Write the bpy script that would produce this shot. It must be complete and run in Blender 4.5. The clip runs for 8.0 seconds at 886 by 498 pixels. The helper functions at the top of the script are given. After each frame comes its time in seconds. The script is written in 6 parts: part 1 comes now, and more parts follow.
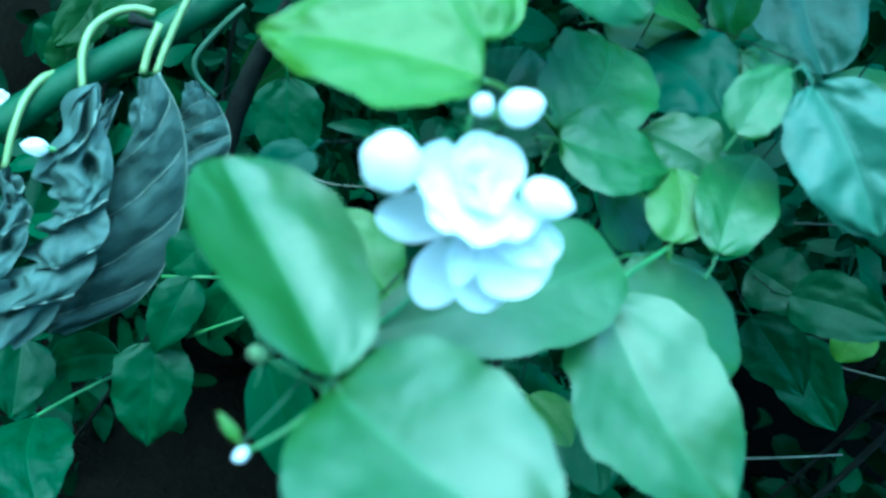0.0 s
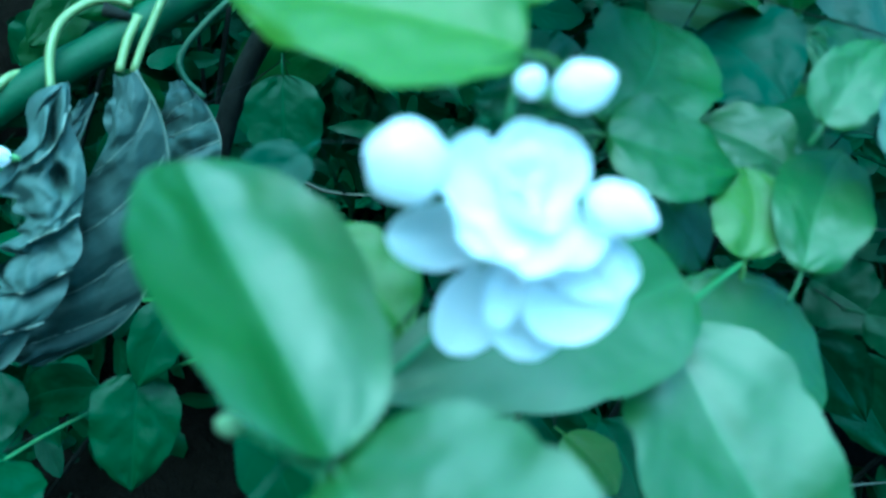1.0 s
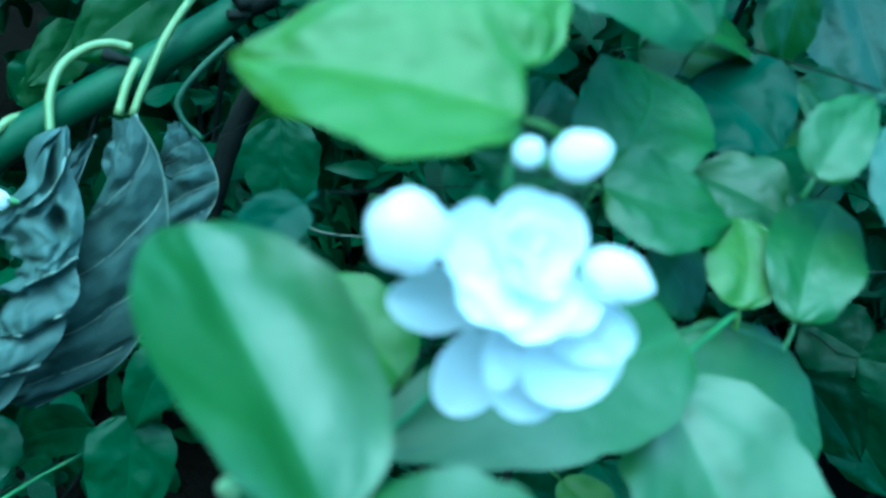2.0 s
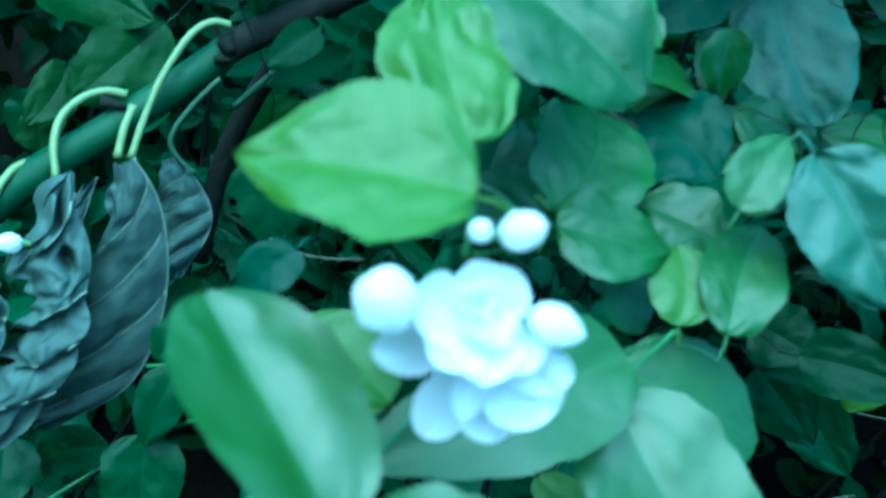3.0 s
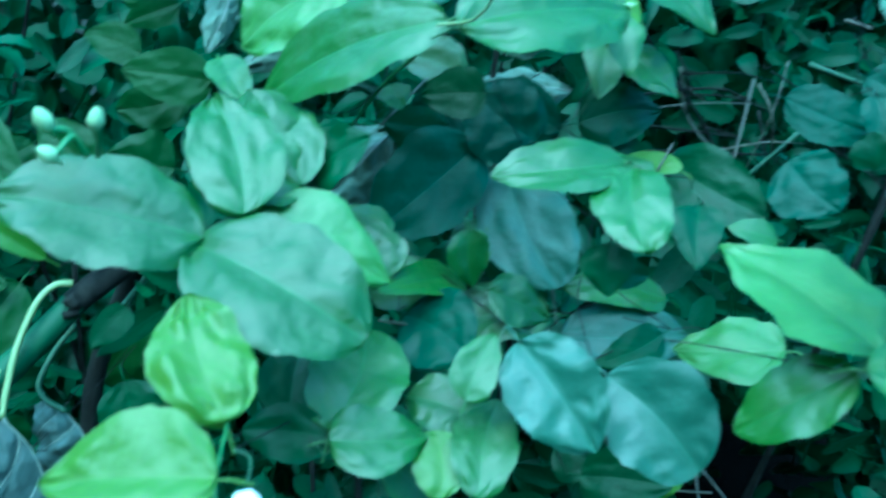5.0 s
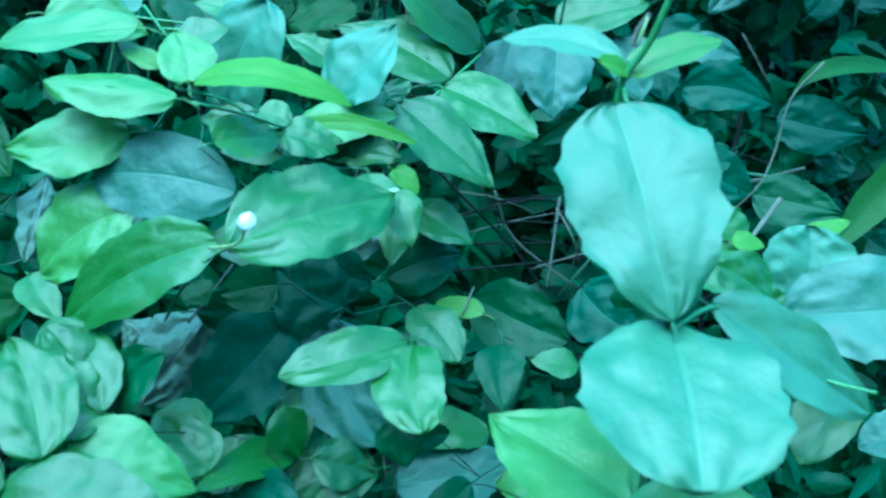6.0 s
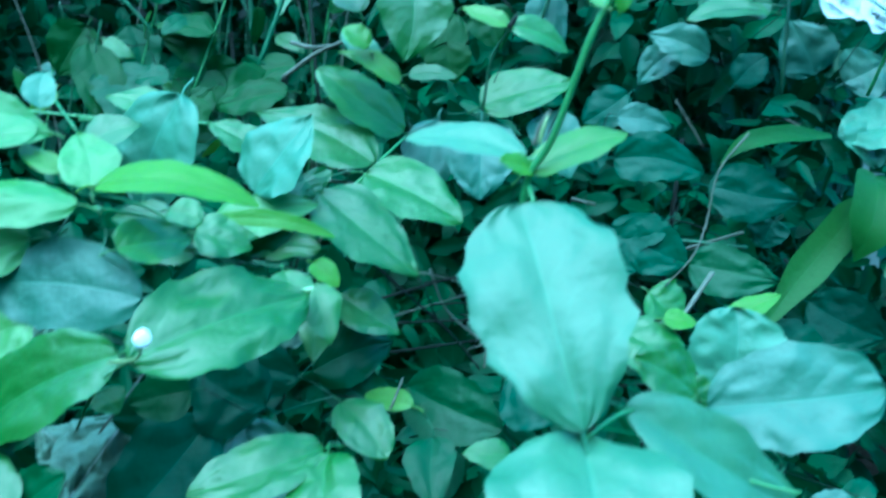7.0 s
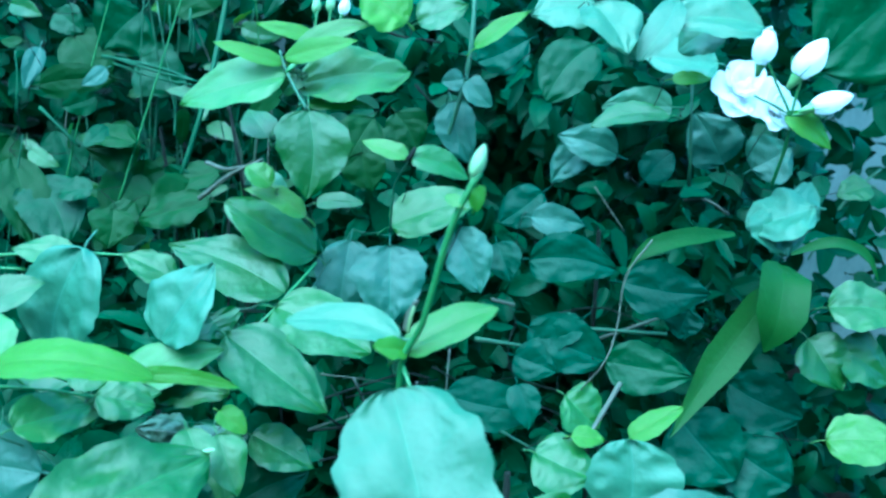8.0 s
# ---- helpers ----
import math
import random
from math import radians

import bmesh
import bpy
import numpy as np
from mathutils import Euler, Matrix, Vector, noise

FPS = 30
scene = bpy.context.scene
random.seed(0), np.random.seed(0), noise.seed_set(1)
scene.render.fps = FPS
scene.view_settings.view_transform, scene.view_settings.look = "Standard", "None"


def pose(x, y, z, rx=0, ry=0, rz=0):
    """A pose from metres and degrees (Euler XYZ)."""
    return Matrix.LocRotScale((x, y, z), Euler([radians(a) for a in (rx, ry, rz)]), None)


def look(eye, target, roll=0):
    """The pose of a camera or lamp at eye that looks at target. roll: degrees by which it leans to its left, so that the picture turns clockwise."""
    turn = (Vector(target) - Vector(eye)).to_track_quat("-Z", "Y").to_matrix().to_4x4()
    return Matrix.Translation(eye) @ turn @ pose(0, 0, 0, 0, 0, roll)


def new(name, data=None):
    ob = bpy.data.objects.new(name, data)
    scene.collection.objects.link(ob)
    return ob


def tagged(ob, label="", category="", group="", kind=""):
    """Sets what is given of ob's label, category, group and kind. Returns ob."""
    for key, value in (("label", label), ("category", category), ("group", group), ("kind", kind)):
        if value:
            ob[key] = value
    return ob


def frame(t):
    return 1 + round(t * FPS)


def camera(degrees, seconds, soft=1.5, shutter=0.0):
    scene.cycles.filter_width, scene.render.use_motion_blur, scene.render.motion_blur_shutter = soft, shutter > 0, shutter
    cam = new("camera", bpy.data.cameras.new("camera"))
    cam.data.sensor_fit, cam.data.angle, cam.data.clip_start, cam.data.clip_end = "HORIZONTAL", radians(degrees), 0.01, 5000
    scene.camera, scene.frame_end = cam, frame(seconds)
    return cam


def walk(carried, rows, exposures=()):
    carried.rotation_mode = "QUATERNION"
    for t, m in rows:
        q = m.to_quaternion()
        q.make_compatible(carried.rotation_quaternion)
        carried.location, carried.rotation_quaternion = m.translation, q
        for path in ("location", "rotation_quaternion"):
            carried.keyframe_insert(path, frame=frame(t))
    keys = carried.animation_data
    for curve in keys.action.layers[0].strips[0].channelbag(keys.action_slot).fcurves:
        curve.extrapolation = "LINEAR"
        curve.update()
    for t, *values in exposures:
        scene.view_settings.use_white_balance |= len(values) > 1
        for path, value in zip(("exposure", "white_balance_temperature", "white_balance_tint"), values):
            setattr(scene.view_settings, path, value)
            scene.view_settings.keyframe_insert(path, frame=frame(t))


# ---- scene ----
cam = camera(51.63, 8.0, soft=2.5, shutter=0.5)
cam.data.dof.use_dof, cam.data.dof.focus_distance, cam.data.dof.aperture_fstop = True, 0.70, 12.5
ROWS = [
    (0, (-0.0000, 0.0000, 0.9500), (0.2306, 0.7880, 0.3792), 27.14),
    (0.5, (0.0073, 0.0367, 0.9250), (0.2380, 0.8222, 0.3508), 26.35),
    (1, (0.0076, 0.0484, 0.9183), (0.2286, 0.8407, 0.3496), 25.85),
    (1.5, (0.0052, 0.0515, 0.9192), (0.2243, 0.8642, 0.3792), 25.84),
    (2.8, (0.0027, 0.0341, 0.9483), (0.2305, 0.8386, 0.3996), 24.36),
    (3, (-0.0060, 0.0268, 0.9588), (0.2309, 0.8311, 0.4137), 23.99),
    (3.5, (0.0113, 0.0189, 0.9987), (0.2621, 0.8493, 0.5012), 20.92),
    (4, (0.0099, 0.0035, 1.0289), (0.2488, 0.8363, 0.5296), 18.13),
    (4.2, (0.0091, -0.0032, 1.0364), (0.2398, 0.8353, 0.5428), 17.18),
    (5.3, (0.0387, -0.0420, 1.0939), (0.3606, 0.8082, 0.6774), 12.72),
    (5.5, (0.0501, -0.0503, 1.1173), (0.3878, 0.8028, 0.7197), 11.85),
    (6, (0.0797, -0.0486, 1.1582), (0.4422, 0.8016, 0.7763), 7.46),
    (6.5, (0.0869, -0.0386, 1.1577), (0.4695, 0.8141, 0.8018), 7.60),
    (7, (0.1116, -0.0379, 1.1793), (0.5074, 0.8202, 0.8519), 5.95),
    (7.5, (0.1355, -0.0338, 1.2354), (0.5548, 0.8146, 0.9122), 5.11),
    (8, (0.1504, -0.0444, 1.2564), (0.5747, 0.8085, 0.9520), 3.78),
]
walk(cam, [(t, look(eye, target, roll)) for t, eye, target, roll in ROWS], [(0, 3.08, 3920, -35), (0.5, 2.86, 3880, -35), (1.5, 2.74, 3860, -35), (3, 2.72, 3850, -34), (3.5, 2.86, 3830, -32), (4.2, 2.95, 3840, -30), (5.5, 3.10, 3800, -28), (6.5, 3.05, 3810, -28), (8, 3.12, 3840, -29)])

# ---- light ----
SUN_UP, SUN_ROUND = 64.0, 240.0
world = bpy.data.worlds.new("sky")
scene.world = world
world.use_nodes = True
wn = world.node_tree.nodes
sky = wn.new("ShaderNodeTexSky")
sky.sky_type, sky.sun_disc = "NISHITA", False
sky.sun_elevation, sky.sun_rotation = radians(SUN_UP), radians(SUN_ROUND)
sky.air_density, sky.dust_density, sky.ozone_density = 1.0, 2.0, 1.5
wn["Background"].inputs["Strength"].default_value = 0.15
world.node_tree.links.new(sky.outputs[0], wn["Background"].inputs[0])

sun_data = bpy.data.lights.new("sun", "SUN")
sun_data.energy, sun_data.angle, sun_data.color = 1.05, radians(88), (0.90, 0.97, 1.0)
sun = new("sun", sun_data)
sun_dir = Vector((math.sin(radians(SUN_ROUND)) * math.cos(radians(SUN_UP)), math.cos(radians(SUN_ROUND)) * math.cos(radians(SUN_UP)), math.sin(radians(SUN_UP))))
sun.matrix_world = look(tuple(sun_dir * 6), (0, 0, 0))


# ---- materials ----
def mat(name, rough=0.5):
    m = bpy.data.materials.new(name)
    m.use_nodes = True
    nt = m.node_tree
    b = nt.nodes["Principled BSDF"]
    b.inputs["Roughness"].default_value = rough
    return m, nt, b


def node(nt, kind, **values):
    n = nt.nodes.new(kind)
    for k, x in values.items():
        if k.startswith("i"):
            n.inputs[int(k[1:])].default_value = x
        elif k == "op":
            n.operation = x
        elif k == "blend":
            n.data_type, n.blend_type = "RGBA", x
    return n


def calc(nt, op, a, b=None):
    n = nt.nodes.new("ShaderNodeMath")
    n.operation = op
    for slot, x in enumerate((a, b)):
        if x is None:
            continue
        if isinstance(x, (int, float)):
            n.inputs[slot].default_value = x
        else:
            nt.links.new(x, n.inputs[slot])
    return n.outputs[0]


def tint(nt, fac, a, b, blend="MIX"):
    n = nt.nodes.new("ShaderNodeMix")
    n.data_type, n.blend_type = "RGBA", blend
    for slot, x in ((0, fac), (6, a), (7, b)):
        if isinstance(x, (int, float)):
            n.inputs[slot].default_value = x
        elif isinstance(x, tuple):
            n.inputs[slot].default_value = (*x, 1)
        else:
            nt.links.new(x, n.inputs[slot])
    return n.outputs[2]


def noise_at(nt, scale, detail=3.0, vector=None, rough=0.55):
    n = nt.nodes.new("ShaderNodeTexNoise")
    n.inputs["Scale"].default_value, n.inputs["Detail"].default_value, n.inputs["Roughness"].default_value = scale, detail, rough
    if vector is not None:
        nt.links.new(vector, n.inputs["Vector"])
    return n.outputs["Fac"]


def leaf_material(name, low, high, vein, rough, sheer, crinkle=0.25, islands=False, under=None, clear=0.28, wobble=1.1, count=5.5, slant=4.0, thin=11.0, gloss=0.6):
    """A leaf's surface: two greens, pale midrib and side veins, blotches, relief, and light that comes through the blade."""
    m, nt, b = mat(name, rough)
    ln = nt.links
    uv = nt.nodes.new("ShaderNodeTexCoord")
    sep = nt.nodes.new("ShaderNodeSeparateXYZ")
    ln.new(uv.outputs["UV"], sep.inputs[0])
    side = calc(nt, "ABSOLUTE", calc(nt, "SUBTRACT", sep.outputs[0], 0.5))
    if islands:
        rnd = nt.nodes.new("ShaderNodeNewGeometry").outputs["Random Per Island"]
    else:
        rnd = nt.nodes.new("ShaderNodeObjectInfo").outputs["Random"]
    place = nt.nodes.new("ShaderNodeNewGeometry").outputs["Position"]
    wob = noise_at(nt, 60, 2, place)
    run = calc(nt, "ADD", calc(nt, "MULTIPLY", sep.outputs[1], count), calc(nt, "MULTIPLY", calc(nt, "POWER", side, 0.8), -slant))
    run = calc(nt, "ADD", run, calc(nt, "MULTIPLY", wob, wobble))
    saw = calc(nt, "ABSOLUTE", calc(nt, "SUBTRACT", calc(nt, "FRACT", run), 0.5))
    veins = calc(nt, "SUBTRACT", 1.0, calc(nt, "MINIMUM", calc(nt, "MULTIPLY", saw, thin), 1.0))
    rib = calc(nt, "SUBTRACT", 1.0, calc(nt, "MINIMUM", calc(nt, "MULTIPLY", side, 38.0), 1.0))
    lines = calc(nt, "MAXIMUM", calc(nt, "MULTIPLY", veins, 0.35 if thin < 20 else 0.8), rib)
    blot = noise_at(nt, 45, 4, place)
    fine = noise_at(nt, 420, 3, place)
    mixfac = calc(nt, "ADD", calc(nt, "MULTIPLY", rnd, 0.55), calc(nt, "MULTIPLY", blot, 0.45))
    col = tint(nt, mixfac, low, high)
    col = tint(nt, calc(nt, "MULTIPLY", fine, 0.3), col, tuple(c * 0.55 for c in low))
    col = tint(nt, calc(nt, "MULTIPLY", lines, clear), col, vein)
    ln.new(col, b.inputs["Base Color"])
    ln.new(calc(nt, "ADD", rough - 0.06, calc(nt, "MULTIPLY", blot, 0.20)), b.inputs["Roughness"])
    b.inputs["Specular IOR Level"].default_value = gloss
    relief = calc(nt, "ADD", calc(nt, "MULTIPLY", saw, 0.16), calc(nt, "MULTIPLY", blot, 0.85))
    dimple = noise_at(nt, 150, 1, place)
    relief = calc(nt, "ADD", relief, calc(nt, "MULTIPLY", dimple, 0.8))
    relief = calc(nt, "SUBTRACT", relief, calc(nt, "MULTIPLY", rib, 0.5))
    relief = calc(nt, "ADD", relief, calc(nt, "MULTIPLY", fine, 0.12))
    bump = nt.nodes.new("ShaderNodeBump")
    bump.inputs["Strength"].default_value, bump.inputs["Distance"].default_value = crinkle, 0.004
    ln.new(relief, bump.inputs["Height"])
    ln.new(bump.outputs[0], b.inputs["Normal"])
    thru = nt.nodes.new("ShaderNodeBsdfTranslucent")
    ln.new(tint(nt, 0.5, col, under or high), thru.inputs[0])
    both = nt.nodes.new("ShaderNodeMixShader")
    both.inputs[0].default_value = sheer
    ln.new(b.outputs[0], both.inputs[1])
    ln.new(thru.outputs[0], both.inputs[2])
    ln.new(both.outputs[0], nt.nodes["Material Output"].inputs[0])
    return m


LEAF = {
    "g": leaf_material("leaf_green", (0.024, 0.066, 0.004), (0.050, 0.114, 0.007), (0.081, 0.174, 0.044), 0.42, 0.25, gloss=0.52),
    # dark older green that also holds the shade of low and inner leaves
    "d": leaf_material("leaf_dark_shaded", (0.008, 0.030, 0.007), (0.018, 0.053, 0.013), (0.031, 0.086, 0.028), 0.45, 0.14, gloss=0.18),
    "l": leaf_material("leaf_young", (0.055, 0.118, 0.005), (0.089, 0.160, 0.011), (0.120, 0.185, 0.037), 0.42, 0.34, gloss=0.45),
    "y": leaf_material("leaf_lime", (0.073, 0.152, 0.007), (0.106, 0.196, 0.011), (0.151, 0.201, 0.043), 0.45, 0.38, gloss=0.31),
    # the bluish cast is sky reflection put into the leaf colour
    "b": leaf_material("leaf_sky_sheen", (0.052, 0.110, 0.055), (0.080, 0.148, 0.076), (0.096, 0.178, 0.118), 0.5, 0.15, gloss=0.4),
}
# yellow cast of light through the blade, put into a dark green
LEAF["v"] = leaf_material("leaf_backlit_olive", (0.010, 0.031, 0.004), (0.021, 0.052, 0.007), (0.044, 0.081, 0.022), 0.48, 0.22, gloss=0.14)
# paler green for leaves turned to the sky, their brightness painted in
LEAF["s"] = leaf_material("leaf_sky_lit", (0.040, 0.092, 0.037), (0.070, 0.133, 0.056), (0.089, 0.178, 0.089), 0.48, 0.2, gloss=0.52)
# blue in this green stands for sky sheen on darker leaves
LEAF["k"] = leaf_material("leaf_blue_green_sheen", (0.025, 0.062, 0.034), (0.045, 0.096, 0.052), (0.067, 0.141, 0.081), 0.46, 0.15, gloss=0.4)
LEAF["h"] = leaf_material("leaf_mid_green", (0.019, 0.052, 0.004), (0.038, 0.092, 0.007), (0.069, 0.150, 0.038), 0.42, 0.22, gloss=0.45)
# light green whose paleness includes a painted sheen
LEAF["p"] = leaf_material("leaf_pale_green_sheen", (0.058, 0.130, 0.017), (0.091, 0.174, 0.027), (0.127, 0.200, 0.068), 0.45, 0.28, gloss=0.5)
LEAF["f"] = leaf_material("leaf_glossy_green", (0.023, 0.060, 0.004), (0.046, 0.102, 0.007), (0.069, 0.150, 0.034), 0.43, 0.26, crinkle=0.14, gloss=0.68)
# blue-green darkened in its base colour to show leaves deep in shade
LEAF["n"] = leaf_material("leaf_shaded_blue_green", (0.007, 0.030, 0.012), (0.014, 0.050, 0.021), (0.035, 0.09, 0.055), 0.45, 0.12, gloss=0.16)
# leaf green made darker, so the hedge's inner shade is in the colour
LEAF_FILL = leaf_material("leaf_inner_shaded", (0.006, 0.026, 0.007), (0.016, 0.058, 0.015), (0.036, 0.086, 0.030), 0.5, 0.12, islands=True, gloss=0.16)
LEAF_WILT = leaf_material("leaf_wilted", (0.028, 0.045, 0.037), (0.084, 0.122, 0.098), (0.126, 0.148, 0.126), 0.60, 0.06, 0.22, clear=0.22, wobble=0.5, count=26.0, slant=10.0, thin=5.0, gloss=0.31)
LEAF_DEAD = leaf_material("leaf_dead", (0.048, 0.078, 0.046), (0.112, 0.165, 0.100), (0.110, 0.130, 0.080), 0.7, 0.1, 0.8)
GRASS = leaf_material("grass_blade", (0.020, 0.052, 0.006), (0.036, 0.076, 0.010), (0.044, 0.100, 0.020), 0.46, 0.3, gloss=0.14)


def plain_material(name, low, high, scale, rough, bump_by=0.4, distance=0.002, stretch=(1, 1, 1), gloss=0.4):
    m, nt, b = mat(name, rough)
    b.inputs["Specular IOR Level"].default_value = gloss
    ln = nt.links
    tc = nt.nodes.new("ShaderNodeTexCoord")
    mp = nt.nodes.new("ShaderNodeMapping")
    mp.inputs["Scale"].default_value = stretch
    ln.new(tc.outputs["Object"], mp.inputs[0])
    big = noise_at(nt, scale, 4, mp.outputs[0])
    small = noise_at(nt, scale * 8, 4, mp.outputs[0], 0.7)
    both = calc(nt, "ADD", calc(nt, "MULTIPLY", big, 0.65), calc(nt, "MULTIPLY", small, 0.35))
    sharp = calc(nt, "MINIMUM", calc(nt, "MAXIMUM", calc(nt, "MULTIPLY", calc(nt, "SUBTRACT", both, 0.3), 2.5), 0.0), 1.0)
    ln.new(tint(nt, sharp, low, high), b.inputs["Base Color"])
    bp = nt.nodes.new("ShaderNodeBump")
    bp.inputs["Strength"].default_value, bp.inputs["Distance"].default_value = bump_by, distance
    ln.new(both, bp.inputs["Height"])
    ln.new(bp.outputs[0], b.inputs["Normal"])
    return m


GREEN = plain_material("green_stem", (0.048, 0.111, 0.025), (0.078, 0.155, 0.043), 90, 0.45, 0.3, 0.0006)
BARK = plain_material("green_bark", (0.027, 0.061, 0.025), (0.056, 0.101, 0.045), 60, 0.6, 0.5, 0.001)
SAPBARK = plain_material("sapling_bark", (0.011, 0.036, 0.012), (0.028, 0.066, 0.024), 60, 0.6, 0.5, 0.001, gloss=0.2)
DARKBARK = plain_material("dark_bark", (0.005, 0.006, 0.005), (0.018, 0.020, 0.015), 90, 0.8, 0.8, 0.002, gloss=0.08)
PETIOLE = plain_material("pale_petiole", (0.120, 0.165, 0.052), (0.175, 0.220, 0.085), 80, 0.45, 0.3, 0.0006)
STRAW = plain_material("dry_twig", (0.034, 0.037, 0.024), (0.089, 0.092, 0.061), 120, 0.75, 0.6, 0.0008)
WILT_VEIN = plain_material("pale_vein", (0.111, 0.137, 0.104), (0.178, 0.207, 0.155), 90, 0.5, 0.2, 0.0004)
CALYX = plain_material("calyx_green", (0.121, 0.212, 0.061), (0.181, 0.277, 0.101), 150, 0.5, 0.3, 0.0004)
# far blacker than soil: the shade under the hedge is in the colour
SHADED_SOIL = plain_material("soil", (0.002, 0.002, 0.001), (0.007, 0.006, 0.004), 14, 0.95, 1.0, 0.02, gloss=0.05)
# darker than bare concrete, with the wall's shade included in the grey
CONCRETE = plain_material("concrete", (0.063, 0.083, 0.073), (0.133, 0.159, 0.141), 5, 0.85, 0.4, 0.004)

# dull surface of the unseen walls that hold back light
PLASTER = plain_material("dull_plaster", (0.050, 0.050, 0.045), (0.095, 0.090, 0.081), 3, 0.9, 0.4, 0.003)


def petal_material(name, low, high, sheer):
    m, nt, b = mat(name, 0.5)
    ln = nt.links
    uv = nt.nodes.new("ShaderNodeTexCoord")
    sep = nt.nodes.new("ShaderNodeSeparateXYZ")
    ln.new(uv.outputs["UV"], sep.inputs[0])
    streak = nt.nodes.new("ShaderNodeMapping")
    streak.inputs["Scale"].default_value = (14, 1.2, 1)
    ln.new(uv.outputs["UV"], streak.inputs[0])
    lines = noise_at(nt, 3.0, 3, streak.outputs[0])
    ln.new(tint(nt, lines, low, high), b.inputs["Base Color"])
    bp = nt.nodes.new("ShaderNodeBump")
    bp.inputs["Strength"].default_value, bp.inputs["Distance"].default_value = 0.25, 0.0006
    ln.new(lines, bp.inputs["Height"])
    ln.new(bp.outputs[0], b.inputs["Normal"])
    thru = nt.nodes.new("ShaderNodeBsdfTranslucent")
    thru.inputs[0].default_value = (*high, 1)
    both = nt.nodes.new("ShaderNodeMixShader")
    both.inputs[0].default_value = sheer
    ln.new(b.outputs[0], both.inputs[1])
    ln.new(thru.outputs[0], both.inputs[2])
    ln.new(both.outputs[0], nt.nodes["Material Output"].inputs[0])
    return m


PETAL = petal_material("white_petal", (0.80, 0.81, 0.81), (0.95, 0.95, 0.95), 0.5)
PETAL_GREEN = petal_material("greenish_bud", (0.26, 0.38, 0.16), (0.40, 0.52, 0.26), 0.2)

# ---- building helpers ----
WORLD = {}
INWARD = Vector((0.33, 0.84, -0.43)).normalized()  # the way into the hedge
BASES = {}
LEAF_PLACES = []


def thing(name, place, label, category, group="", kind=""):
    ob = new(name)
    ob.empty_display_size = 0.02
    ob.location = place
    WORLD[ob.name] = Matrix.Translation(place)
    return tagged(ob, label, category, group, kind)


def part(name, me, material, parent, label="", m=None):
    """Links a mesh as one object under a thing or a part."""
    if isinstance(me, bmesh.types.BMesh):
        data = bpy.data.meshes.new(name)
        me.to_mesh(data)
        me.free()
        me = data
    if material is not None and not me.materials:
        me.materials.append(material)
    ob = new(name, me)
    m = m or Matrix.Identity(4)
    if parent is not None:
        ob.parent = parent
        ob.matrix_basis = WORLD[parent.name].inverted() @ m
    else:
        ob.matrix_basis = m
    WORLD[ob.name] = m
    if label:
        ob["label"] = label
    return ob


def mesh_of(name, verts, faces, uvs=None, smooth=True):
    me = bpy.data.meshes.new(name)
    me.from_pydata([tuple(p) for p in verts], [], faces)
    if uvs is not None:
        layer = me.uv_layers.new(name="UVMap")
        for loop in me.loops:
            layer.data[loop.index].uv = uvs[loop.vertex_index]
    if smooth:
        me.polygons.foreach_set("use_smooth", [True] * len(me.polygons))
    me.update()
    return me


def curve_points(pts, steps=5):
    """A smooth line through the points."""
    p = [Vector(q) for q in pts]
    if len(p) == 2:
        return [p[0].lerp(p[1], k / 3) for k in range(4)]
    p = [p[0] * 2 - p[1], *p, p[-1] * 2 - p[-2]]
    out = []
    for a, b, c, d in zip(p, p[1:], p[2:], p[3:]):
        for k in range(steps):
            t = k / steps
            out.append(0.5 * (2 * b + (c - a) * t + (2 * a - 5 * b + 4 * c - d) * t * t + (3 * b - a - 3 * c + d) * t**3))
    return [*out, p[-2]]


def tube_data(pts, r0, r1, sides=7, knobs=0.0):
    line = curve_points(pts)
    verts, faces, n = [], [], len(line)
    side = None
    for k, q in enumerate(line):
        ahead = (line[min(k + 1, n - 1)] - line[max(k - 1, 0)]).normalized()
        if side is None:
            side = ahead.orthogonal().normalized()
        side = (side - ahead * side.dot(ahead)).normalized()
        up = ahead.cross(side)
        r = r0 + (r1 - r0) * k / (n - 1)
        r *= 1 + knobs * (noise.noise(q * 90) + 0.6 * (k % 5 == 0))
        for s in range(sides):
            a = 2 * math.pi * s / sides
            verts.append(q + (side * math.cos(a) + up * math.sin(a)) * r)
    for k in range(n - 1):
        for s in range(sides):
            t = (s + 1) % sides
            faces.append((k * sides + s, k * sides + t, (k + 1) * sides + t, (k + 1) * sides + s))
    faces.append(tuple(reversed(range(sides))))
    faces.append(tuple(range((n - 1) * sides, n * sides)))
    return verts, faces


def stem(shoot, name, material, r0, r1, *pts):
    verts, faces = tube_data(pts, r0, r1, 8, 0.07)
    c = Vector(pts[0])
    return part(name, mesh_of(name, [q - c for q in verts], faces), material, shoot, "", Matrix.Translation(c))


HALF = {"o": (0.50, 0.66), "r": (0.46, 0.48), "w": (0.38, 0.74), "n": (0.5, 1.0), "p": (0.50, 0.92), "c": (0.30, 0.50), "e": (0.62, 0.42)}


def half_width(s, shape):
    a, b = HALF[shape]
    peak = a / (a + b)
    return (s**a) * ((1 - s) ** b) / (peak**a * (1 - peak) ** b)


